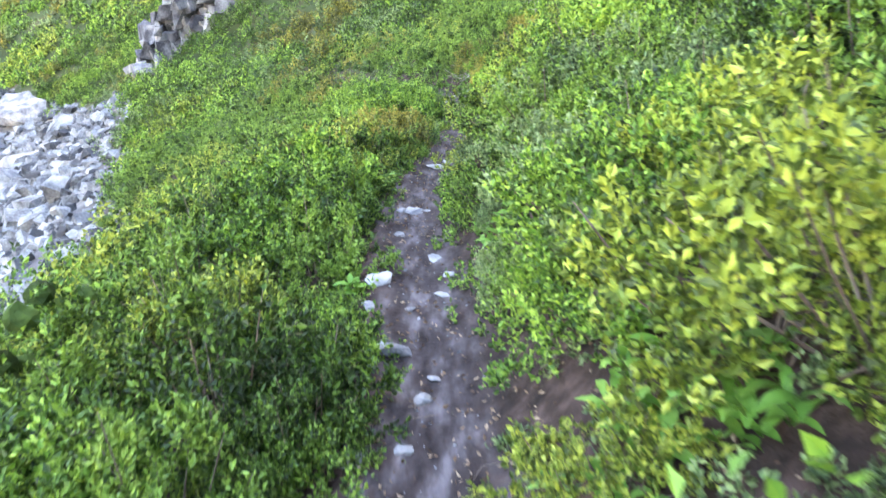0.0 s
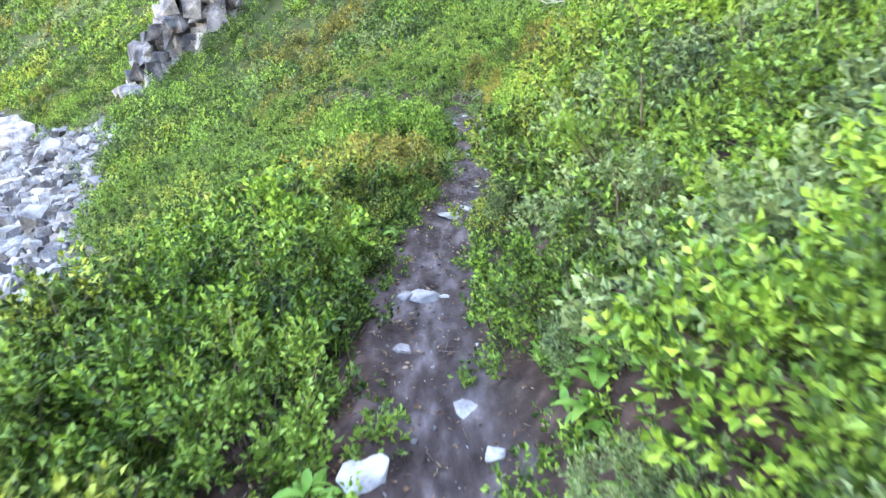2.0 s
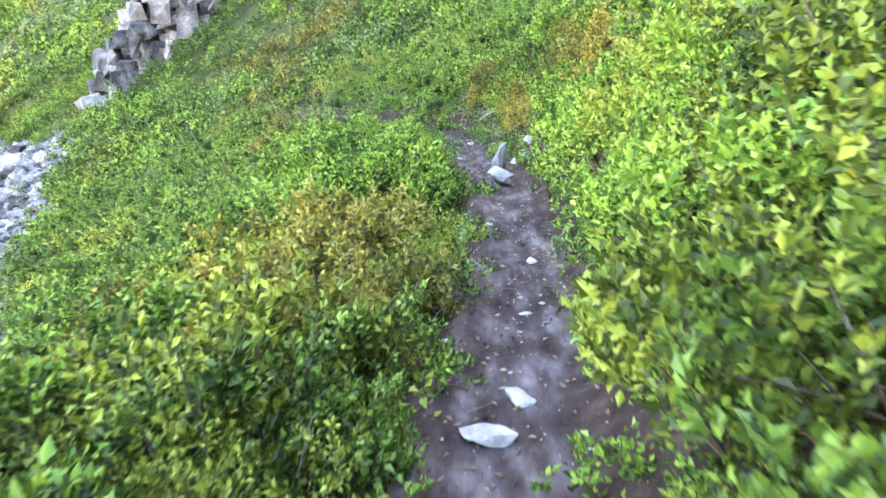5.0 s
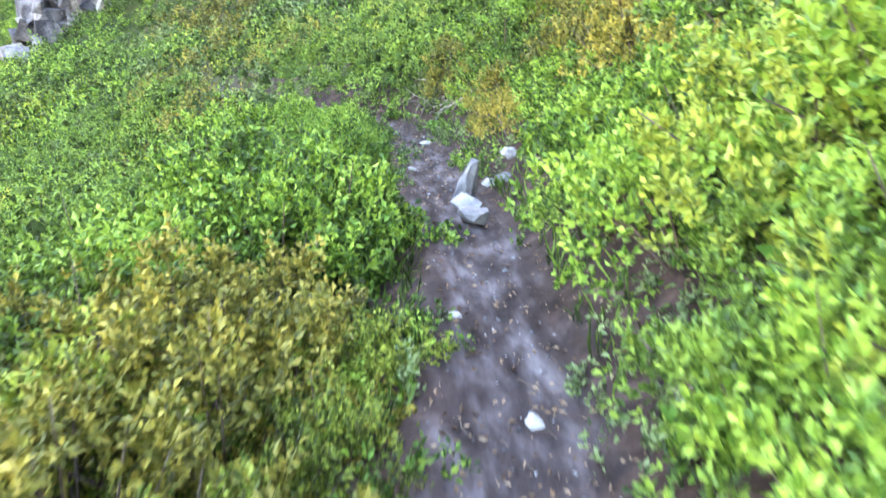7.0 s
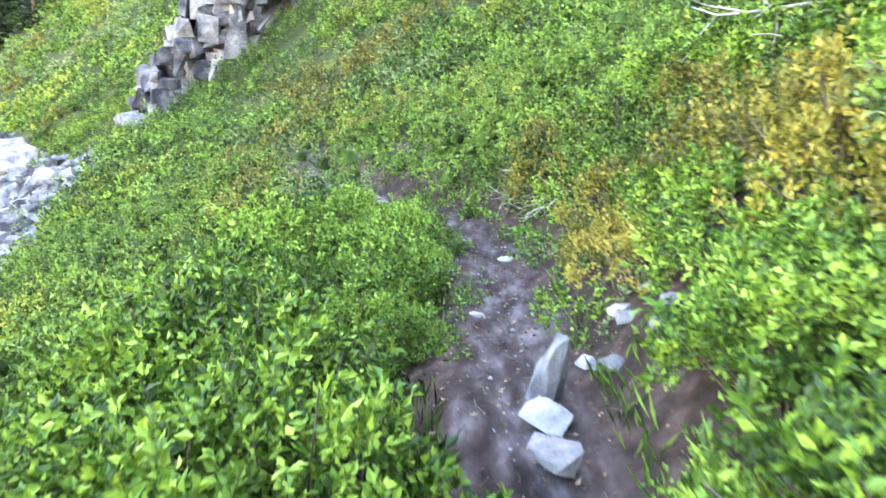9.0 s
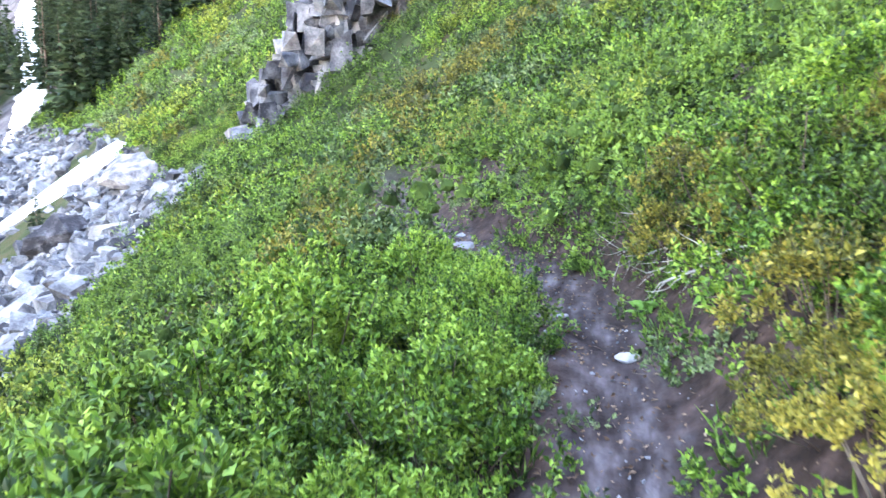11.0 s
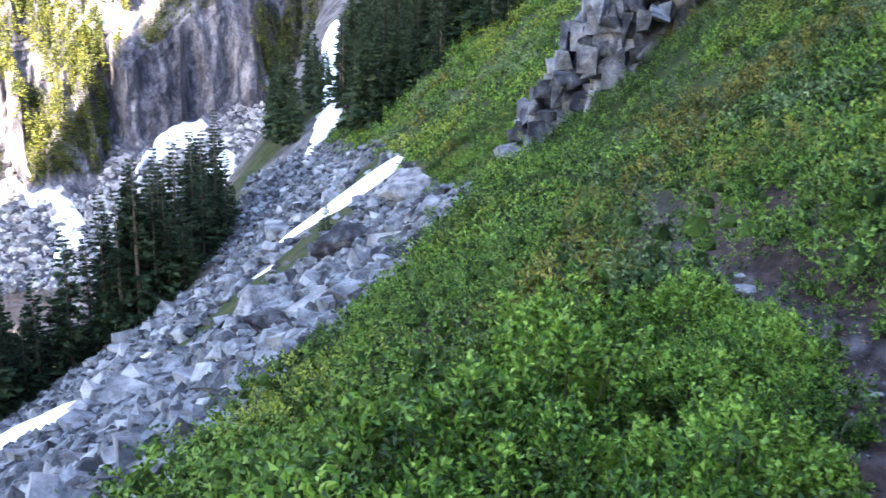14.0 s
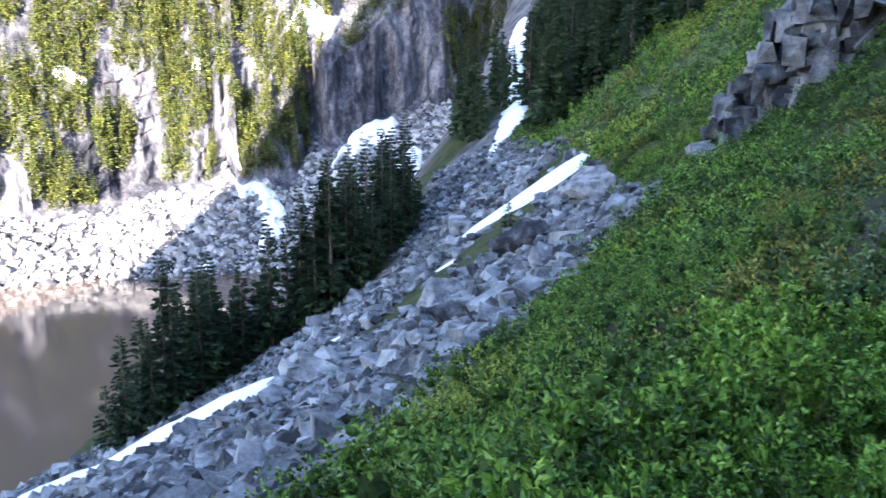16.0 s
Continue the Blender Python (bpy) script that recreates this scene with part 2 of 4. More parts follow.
def ground_material():
    """Trodden dirt on the trail, brown litter under the brush, lichened rock where the land is steep or stony."""
    m = bpy.data.materials.new("ground")
    m.use_nodes = True
    n, link = m.node_tree.nodes, m.node_tree.links.new
    s = n["Principled BSDF"]
    s.inputs["Roughness"].default_value = 0.95
    s.inputs["Specular IOR Level"].default_value = 0.2
    place = n.new("ShaderNodeNewGeometry")

    along = n.new("ShaderNodeVectorMath")
    along.operation, along.inputs[1].default_value = "MULTIPLY", (1.0, 0.3, 1.0)
    link(place.outputs["Position"], along.inputs[0])

    def tex(scale, detail=5, way=None):
        node = n.new("ShaderNodeTexNoise")
        node.inputs["Scale"].default_value, node.inputs["Detail"].default_value = scale, detail
        link(way or place.outputs["Position"], node.inputs["Vector"])
        return node.outputs[0]

    def ramp(socket, *stops):
        node = n.new("ShaderNodeValToRGB")
        e = node.color_ramp.elements
        e[0].position, e[0].color = stops[0][0], (*stops[0][1], 1)
        e[1].position, e[1].color = stops[-1][0], (*stops[-1][1], 1)
        for spot, colour in stops[1:-1]:
            e.new(spot).color = (*colour, 1)
        link(socket, node.inputs[0])
        return node.outputs[0]

    def blend(socket, a, b):
        node = n.new("ShaderNodeMix")
        node.data_type = "RGBA"
        link(socket, node.inputs[0])
        link(a, node.inputs[6])
        link(b, node.inputs[7])
        return node.outputs[2]

    def layer(name):
        node = n.new("ShaderNodeAttribute")
        node.attribute_name = name
        return node.outputs["Fac"]

    litter = ramp(tex(9), (0.3, (0.014, 0.009, 0.007)), (0.5, (0.04, 0.025, 0.019)), (0.7, (0.095, 0.06, 0.05)))
    dirt = ramp(tex(11, 9, along.outputs[0]), (0.32, (0.016, 0.011, 0.011)), (0.48, (0.048, 0.038, 0.038)), (0.58, (0.088, 0.075, 0.078)), (0.74, (0.19, 0.172, 0.178)))
    turf = ramp(tex(0.5), (0.3, (0.02, 0.03, 0.01)), (0.5, (0.04, 0.055, 0.016)), (0.7, (0.075, 0.06, 0.03)))
    stretch = n.new("ShaderNodeVectorMath")
    stretch.operation = "MULTIPLY"
    stretch.inputs[1].default_value = (1.0, 1.0, 0.22)
    link(place.outputs["Position"], stretch.inputs[0])
    seams = n.new("ShaderNodeTexNoise")
    seams.inputs["Scale"].default_value, seams.inputs["Detail"].default_value, seams.inputs["Roughness"].default_value = 0.3, 10, 0.68
    link(stretch.outputs[0], seams.inputs["Vector"])
    stone = ramp(seams.outputs[0], (0.32, (0.03, 0.029, 0.03)), (0.47, (0.1, 0.095, 0.097)), (0.58, (0.18, 0.17, 0.165)), (0.75, (0.3, 0.28, 0.26)))
    colour = blend(layer("trail"), litter, dirt)
    colour = blend(layer("turf"), colour, turf)
    colour = blend(layer("stone"), colour, stone)
    link(colour, s.inputs["Base Color"])
    relief = n.new("ShaderNodeBump")
    relief.inputs["Strength"].default_value, relief.inputs["Distance"].default_value = 0.6, 0.03
    link(tex(28, 6), relief.inputs["Height"])
    link(relief.outputs[0], s.inputs["Normal"])
    return m


def cliff_material():
    """Jointed grey cliff: dark seams and pale faces drawn out upwards, with lichen and fine cracks."""
    m = bpy.data.materials.new("cliff")
    m.use_nodes = True
    n, link = m.node_tree.nodes, m.node_tree.links.new
    s = n["Principled BSDF"]
    s.inputs["Roughness"].default_value, s.inputs["Specular IOR Level"].default_value = 0.92, 0.2
    place = n.new("ShaderNodeNewGeometry")
    level = None
    for scale, squash, amount in ((0.1, 0.35, 0.75), (0.5, 0.3, 0.55), (1.8, 0.6, 0.4)):
        stretch, tex, add = n.new("ShaderNodeVectorMath"), n.new("ShaderNodeTexNoise"), n.new("ShaderNodeMath")
        stretch.operation, stretch.inputs[1].default_value = "MULTIPLY", (1, 1, squash)
        link(place.outputs["Position"], stretch.inputs[0])
        link(stretch.outputs[0], tex.inputs["Vector"])
        tex.inputs["Scale"].default_value, tex.inputs["Detail"].default_value = scale, 4
        add.operation, add.inputs[1].default_value = "MULTIPLY_ADD", amount
        link(tex.outputs[0], add.inputs[0])
        if level:
            link(level, add.inputs[2])
        else:
            add.inputs[2].default_value = -0.35
        level = add.outputs[0]
    ramp = n.new("ShaderNodeValToRGB")
    e = ramp.color_ramp.elements
    e[0].position, e[0].color = 0.3, (0.015, 0.016, 0.02, 1)
    e[1].position, e[1].color = 0.75, (0.27, 0.26, 0.265, 1)
    e.new(0.43).color = (0.045, 0.045, 0.053, 1)
    e.new(0.55).color = (0.095, 0.093, 0.104, 1)
    link(level, ramp.inputs[0])
    link(ramp.outputs[0], s.inputs["Base Color"])
    relief = n.new("ShaderNodeBump")
    relief.inputs["Strength"].default_value, relief.inputs["Distance"].default_value = 0.8, 0.6
    link(level, relief.inputs["Height"])
    link(relief.outputs[0], s.inputs["Normal"])
    return m


CLIFF = cliff_material()

# ---- mesh helpers ----
def mesh_of(name, verts, faces, mat, smooth=False):
    """A mesh from arrays: verts (n, 3), faces (m, 3 or 4)."""
    verts, faces = np.asarray(verts, np.float32), np.asarray(faces, np.int32)
    me = bpy.data.meshes.new(name)
    k = faces.shape[1]
    me.vertices.add(len(verts))
    me.vertices.foreach_set("co", verts.ravel())
    me.loops.add(faces.size)
    me.loops.foreach_set("vertex_index", faces.ravel())
    me.polygons.add(len(faces))
    me.polygons.foreach_set("loop_start", np.arange(0, faces.size, k, dtype=np.int32))
    me.polygons.foreach_set("use_smooth", np.full(len(faces), smooth))
    me.update(calc_edges=True)
    me.materials.append(mat)
    return me


def child(name, me, parent, label=""):
    ob = new(name, me)
    ob.parent = parent
    return tagged(ob, label) if label else ob


def unit(v):
    return v / np.maximum(np.linalg.norm(v, axis=-1, keepdims=True), 1e-9)


def leaf_arrays(rng, base, way, length, width):
    """Folded leaves that grow from base along way: four corners and two triangles each."""
    n = len(base)
    side = unit(np.cross(way, rng.normal(size=(n, 3))))
    lift = np.cross(side, way)
    length, width = np.broadcast_to(length, n)[:, None], np.broadcast_to(width, n)[:, None]
    mid = base + way * length * 0.5 + lift * width * 0.22
    tip = base + way * length - lift * length * 0.12
    v = np.stack([base, mid - side * width / 2, tip, mid + side * width / 2], 1).reshape(-1, 3)
    k = np.arange(n)[:, None] * 4
    return v, np.concatenate([k + [0, 2, 1], k + [0, 3, 2]], 1).reshape(-1, 3)


def rods(paths, sides=5):
    """Tapered rods joined in one: paths of (points, start radius, end radius)."""
    verts, faces, at = [], [], 0
    for pts, r0, r1 in paths:
        pts = np.asarray(pts, float)
        n = len(pts)
        way = unit(np.gradient(pts, axis=0))
        ref = np.where(np.abs(way[:, 2:3]) < 0.9, [[0, 0, 1.0]], [[1.0, 0, 0]])
        a = unit(np.cross(way, ref))
        b = np.cross(way, a)
        r = np.linspace(r0, r1, n)[:, None, None]
        turn = np.arange(sides) * 2 * np.pi / sides
        ring = pts[:, None] + r * (a[:, None] * np.cos(turn)[:, None] + b[:, None] * np.sin(turn)[:, None])
        verts.append(ring.reshape(-1, 3))
        for i in range(n - 1):
            for j in range(sides):
                p, q = at + i * sides + j, at + i * sides + (j + 1) % sides
                faces.append((p, q, q + sides, p + sides))
        at += n * sides
    return np.concatenate(verts), np.array(faces)


def hull_rock(rng, size, points=14, flat=0.7, box=3.2):
    """An angular block: the hull of scattered points on a squashed, boxy shell."""
    p = rng.normal(size=(points, 3))
    p = p / (np.abs(p) ** box).sum(1, keepdims=True) ** (1 / box)
    p = p * rng.uniform(0.8, 1.1, (points, 1)) * np.array(size) / 2 * [1, 1, flat]
    bm = bmesh.new()
    for co in p:
        bm.verts.new(co)
    out = bmesh.ops.convex_hull(bm, input=bm.verts)
    bmesh.ops.delete(bm, geom=[v for v in bm.verts if not v.link_faces], context="VERTS")
    bmesh.ops.triangulate(bm, faces=bm.faces)
    bm.verts.index_update()
    v = np.array([v.co[:] for v in bm.verts])
    f = np.array([[q.index for q in face.verts] for face in bm.faces])
    bm.free()
    return v, f


def block_rock(rng, size, jitter=0.16):
    """A jointed block: a box with its corners knocked about and one or two broken off."""
    p = np.array([(a, b, c) for a in (-1, 1) for b in (-1, 1) for c in (-1, 1)], float)
    p = p * (1 + rng.normal(size=(8, 3)) * jitter)
    cut = p[int(rng.integers(8))]
    p = np.concatenate([p * np.where((p == cut).all(1), 0.55, 1.0)[:, None], [cut * [1, 0.3, 0.9], cut * [0.3, 1, 0.9]]]) * np.array(size) / 2
    bm = bmesh.new()
    for co in p:
        bm.verts.new(co)
    bmesh.ops.convex_hull(bm, input=bm.verts)
    bmesh.ops.delete(bm, geom=[v for v in bm.verts if not v.link_faces], context="VERTS")
    bmesh.ops.triangulate(bm, faces=bm.faces)
    bm.verts.index_update()
    v = np.array([v.co[:] for v in bm.verts])
    f = np.array([[q.index for q in face.verts] for face in bm.faces])
    bm.free()
    return v, f


def joined(pieces):
    verts, faces, at = [], [], 0
    for v, f in pieces:
        verts.append(v)
        faces.append(f + at)
        at += len(v)
    return np.concatenate(verts), np.concatenate(faces)


def turned(v, rng, tilt=0.4, where=(0, 0, 0)):
    m = np.array(Euler((rng.normal() * tilt, rng.normal() * tilt, rng.uniform(0, 6.3))).to_matrix())
    return v @ m.T + np.asarray(where)


# ---- the land ----
def graded(stops):
    """Lines of a grid: (from, to, step) stretches."""
    return np.unique(np.concatenate([np.arange(a, b, s) for a, b, s in stops]).round(4))


gx = graded([(-900, -320, 60), (-320, -60, 3.2), (-60, -14, 1.0), (-14, -2, 0.3), (-2, 2.4, 0.055), (2.4, 9, 0.3), (9, 40, 1.5), (40, 120, 8), (120, 960, 60)])
gy = graded([(-900, -150, 60), (-150, -10, 8), (-10, 0, 0.5), (0, 18, 0.08), (18, 34, 0.25), (34, 100, 1.0), (100, 300, 3.2), (300, 960, 60)])
X, Y = np.meshgrid(gx, gy)
Z = height(X, Y)
nx, ny = len(gx), len(gy)
k = (np.arange(ny - 1)[:, None] * nx + np.arange(nx - 1)).ravel()
land = mesh_of("ground", np.stack([X, Y, Z], -1).reshape(-1, 3), np.stack([k, k + 1, k + nx + 1, k + nx], 1), ground_material(), True)
W = X - trail_x(Y)
worn = np.exp(-np.abs(W + 0.06 * fbm(X / 0.5, Y / 0.5, 31)) ** 4 / 0.26 ** 4) * ease((45 - Y) / 10)
reach = np.hypot(X, Y - 11)
gz = np.gradient(Z, gy, gx)
steep = np.hypot(gz[0], gz[1])


def talus_at(x, y):
    """How far a place lies inside the boulder field: over 0 inside."""
    edge = np.interp(y, [-30, 10, 15, 16.3, 18, 21.2, 24, 27, 30.3, 33, 36, 45, 56, 66, 80, 95], [-5.5, -5, -5.2, -6.1, -7.4, -9.0, -10.1, -11.2, -12.4, -13.2, -14, -17.5, -26, -36, -50, -70])
    low = np.interp(y, [-30, 20, 35, 42, 52, 60, 65, 80, 95], [-96, -92, -82, -72, -72, -66, -63, -74, -86])
    w = 1.2 * fbm(x / 5, y / 5, 41, 3)
    return np.minimum(edge - x, x - low) + w


def sparse_strip(x, y):
    """Earth and heather between the two tongues of boulders."""
    c = np.interp(y, [20, 30, 40, 50, 60, 70], [-62, -54, -47, -42, -42, -46])
    return np.abs(x - c) < np.interp(y, [20, 36, 48, 62, 75], [0.0, 1.2, 3.0, 3.2, 1.0])


scree = ease((Y - 60) / 25) * ease((-95 - X) / 10)
stone = np.clip(np.maximum(ease(talus_at(X, Y) / 1.5) * ~sparse_strip(X, Y), ease((steep - 0.8) / 0.5) * ease((reach - 60) / 40)) + scree, 0, 1)
turf = ease((reach - 9) / 16) * (1 - stone)
for name, value in (("trail", worn), ("turf", turf), ("stone", stone)):
    land.attributes.new(name, "FLOAT", "POINT").data.foreach_set("value", value.astype(np.float32).ravel())
tagged(new("ground", land), "steep mountainside with a narrow trodden dirt trail", "ground", kind="structure")
water = mesh_of("lake", [(-330, -330, LAKE), (-30, -330, LAKE), (-30, 330, LAKE), (-330, 330, LAKE)], [(0, 1, 2, 3)], water_material())
tagged(new("lake", water), "still dark mountain lake reflecting the sunlit wall", "lake", kind="structure")


# the cirque wall over the lake
wa = graded([(12, 30, 1.0), (30, 80, 0.13), (80, 110, 1.0)])
wh = graded([(-22, 0, 0.6), (0, 62, 0.5), (62, 150, 3.0)])
A, H = np.meshgrid(wa, wh)
k = (np.arange(len(wh) - 1)[:, None] * len(wa) + np.arange(len(wa) - 1)).ravel()
n = len(wa)
me = mesh_of("cirque_wall", wall_point(A, H).reshape(-1, 3), np.stack([k, k + n, k + n + 1, k + 1], 1), CLIFF)
tagged(new("cirque_wall", me), "grey cirque wall of cliffs and buttresses above scree", "cliff", kind="structure")


# ---- brush ----
BARE = ((1.22, 2.25, 0.28), (1.45, 2.7, 0.34), (1.75, 3.2, 0.35), (1.02, 1.6, 0.22), (1.15, 5.6, 0.22), (0.85, 4.9, 0.13), (0.5, 4.25, 0.16), (0.72, 12.4, 0.3), (0.66, 11.9, 0.36), (0.75, 15.2, 0.3), (0.45, 15.8, 0.25), (0.25, 16.5, 0.25), (0.6, 16.4, 0.3), (0.0, 17.1, 0.2), (0.58, 8.1, 0.24), (0.52, 8.5, 0.15), (0.5, 1.9, 0.15))


def bare_all(x, y):
    """Patches of open earth on the bank."""
    hit = np.zeros(np.shape(x), bool)
    for a, b, r in BARE:
        hit |= (x - a) ** 2 + (y - b) ** 2 < r * r
    return hit


def bare(x, y):
    return bool(bare_all(x, y))


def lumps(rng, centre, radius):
    """Rough dark domes that fill brush and stand in for its inner shade: centres (n, 3) and radii (n, 3), joined."""
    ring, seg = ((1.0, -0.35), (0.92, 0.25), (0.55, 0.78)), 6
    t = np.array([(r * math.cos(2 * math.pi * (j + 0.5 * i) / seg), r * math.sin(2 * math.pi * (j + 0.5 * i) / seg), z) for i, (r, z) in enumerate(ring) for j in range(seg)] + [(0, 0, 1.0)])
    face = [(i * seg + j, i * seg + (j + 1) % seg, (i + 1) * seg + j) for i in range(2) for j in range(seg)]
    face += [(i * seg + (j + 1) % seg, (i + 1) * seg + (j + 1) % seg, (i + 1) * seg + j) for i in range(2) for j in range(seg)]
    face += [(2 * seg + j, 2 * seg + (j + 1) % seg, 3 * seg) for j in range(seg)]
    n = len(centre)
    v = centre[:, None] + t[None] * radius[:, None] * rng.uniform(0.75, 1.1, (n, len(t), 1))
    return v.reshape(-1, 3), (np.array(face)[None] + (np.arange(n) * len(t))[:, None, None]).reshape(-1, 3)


def sprigs(rng, tip, out, per, leaf, slim=0.6):
    """Leaves set round the last few centimetres of each twig, opening towards its tip."""
    base, d = np.repeat(tip, per, 0), np.repeat(out, per, 0)
    s = rng.uniform(-3.0, 0.2, (len(base), 1))
    spread = unit(rng.normal(size=base.shape))
    base = base + d * s * leaf + spread * leaf * 0.22
    way = unit(d * rng.uniform(0.35, 1.0, (len(base), 1)) + spread * (0.75 - 0.1 * s))
    size = leaf * rng.uniform(0.7, 1.25, len(base))
    return leaf_arrays(rng, base, way, size, size * slim)


def shrub_foliage(rng, radius, tall, mounds, tips, per_tip, leaf):
    """A bush of uneven mounds, each a tuft of leafy sprigs, with gaps between them."""
    a, u = 2.4 * np.arange(mounds) + rng.uniform(0, 0.9, mounds), np.sqrt((np.arange(mounds) + 0.5) / mounds) * 0.92
    r = radius * u * rng.uniform(0.8, 1.12, mounds)
    size = radius * rng.uniform(0.2, 0.38, mounds)
    z = np.maximum(tall * np.sqrt(np.clip(1 - u ** 2, 0.03, 1)) * rng.uniform(0.6, 1.12, mounds) - size, 0.3 * size)
    centre = np.stack([r * np.cos(a), r * np.sin(a), z], 1)
    out = rng.normal(size=(mounds, tips, 3)) * [0.75, 0.75, 0.6]
    out = unit(out + np.stack([np.cos(a) * u, np.sin(a) * u, np.full(mounds, 0.75)], 1)[:, None] * 0.8)
    tip = (centre[:, None] + out * size[:, None, None] * rng.uniform(0.5, 1.25, (mounds, tips, 1)) * [1, 1, 1.15]).reshape(-1, 3)
    grow = unit(out.reshape(-1, 3) + [0, 0, 0.7] + rng.normal(size=tip.shape) * 0.15)
    return sprigs(rng, tip, grow, per_tip, leaf), tip


def shrub(name, rng, radius, tall, mounds, tips, per_tip, leaf, mat, label):
    root = new(name)
    (v, f), tip = shrub_foliage(rng, radius, tall, mounds, tips, per_tip, leaf)
    child("foliage", mesh_of("foliage", v, f, mat), root)
    paths = []
    for p in tip[:: max(1, len(tip) // 26)]:
        foot = p * [0.12, 0.12, 0] - [0, 0, 0.08]
        mid = (foot + p) / 2 + [*(p[:2] * 0.12), 0.05]
        paths.append(([foot, mid, p + [0, 0, 0.01]], 0.006, 0.002))
    v, f = rods(paths, 4)
    child("twig_frame", mesh_of("twig_frame", v, f, BARK), root, "thin brown twigs")
    return tagged(root, label, "shrub", "shrubs along the trail")


rng = np.random.default_rng(4)
kinds = []
for spec in (
    (0.46, 0.56, 22, 15, 17, 0.03, LEAF_GREEN, "dense mid-green huckleberry bush beside the trail"),
    (0.46, 0.54, 21, 15, 17, 0.032, LEAF_LIME, "lime-green huckleberry bush beside the trail"),
    (0.5, 0.6, 23, 15, 16, 0.03, LEAF_YELLOW, "yellow-green huckleberry bush on the slope"),
    (0.45, 0.56, 22, 15, 16, 0.028, LEAF_RUST, "rust-tinged huckleberry bush on the slope"),
    (0.42, 0.46, 20, 15, 16, 0.027, LEAF_GREY, "small grey-green leafy bush on the slope"),
    (0.5, 0.66, 23, 16, 17, 0.034, LEAF_LIME, "tall lime-green bush with dense leaves"),
):
    kinds.append(shrub("huckleberry_shrub", rng, *spec))


def put(ob, x, y, turn=0.0, size=1.0, sink=0.0, lean=(0, 0)):
    return Matrix.Translation((x, y, float(height(x, y)) - sink)) @ Euler((lean[0], lean[1], turn)).to_matrix().to_4x4() @ Matrix.Scale(size, 4)


spots = []
tries = 0
while len(spots) < 250 and tries < 30000:
    tries += 1
    y = rng.uniform(0.9, 16.5)
    side = rng.choice([-1, 1])
    w = side * ((0.45 + (0.3 if 10.6 < y < 12.6 else 0) if side < 0 else 0.42 + (0.12 if y > 11 else 0)) + rng.uniform(0, 1) ** 1.2 * 1.65)
    x = float(trail_x(y)) + w
    if bare(x, y) or (side > 0 and y < 1.7) or any((x - a) ** 2 + (y - b) ** 2 < 0.28 ** 2 for a, b, _ in spots):
        continue
    spots.append((x, y, w))


def shrub_kind(x, y, w):
    """Which bush grows where: patches along the trail."""
    if w < 0:
        if y < 3.2:
            return 0 if w > -1.1 else 1
        if y < 6:
            return (0, 1, 2)[int(rng.integers(3))] if w > -1.2 else 0
        if y < 8.6:
            return 3 if 7.4 < y and w < -0.7 and rng.uniform() < 0.5 else 2 if rng.uniform() < 0.45 else 0 if w > -0.8 else 5
        if y < 10.8:
            return 3 if rng.uniform() < 0.55 and w < -0.5 else 2 if rng.uniform() < 0.5 else 0
        return 5 if w > -1.7 and rng.uniform() < 0.9 else 0
    if y < 6.5:
        return (0, 2, 4, 0, 4, 1)[int(rng.integers(6))]
    if y < 11.5:
        return 2 if rng.uniform() < 0.22 else (1, 0, 5)[int(rng.integers(3))]
    if w > 1.6:
        return 5
    return (0, 3, 4, 1)[int(rng.integers(4))]


first = set()
for x, y, w in spots:
    kind = shrub_kind(x, y, w)
    size = rng.uniform(0.8, 1.2) * (0.75 if abs(w) < 0.6 else 1.0 if abs(w) < 0.85 else 1.15) * (0.9 if 0 < w < 1.2 else 1.0) * (0.75 if y > 12.5 and -1.3 < w < 0 else 1.0)
    m = put(None, x, y, rng.uniform(0, 6.28), size, 0.05, (rng.normal() * 0.06, -0.12 + rng.normal() * 0.06))
    if kind not in first:
        first.add(kind)
        kinds[kind].matrix_basis = m
    else:
        copy_thing(kinds[kind], pose(0, 0, 0)).matrix_basis = m


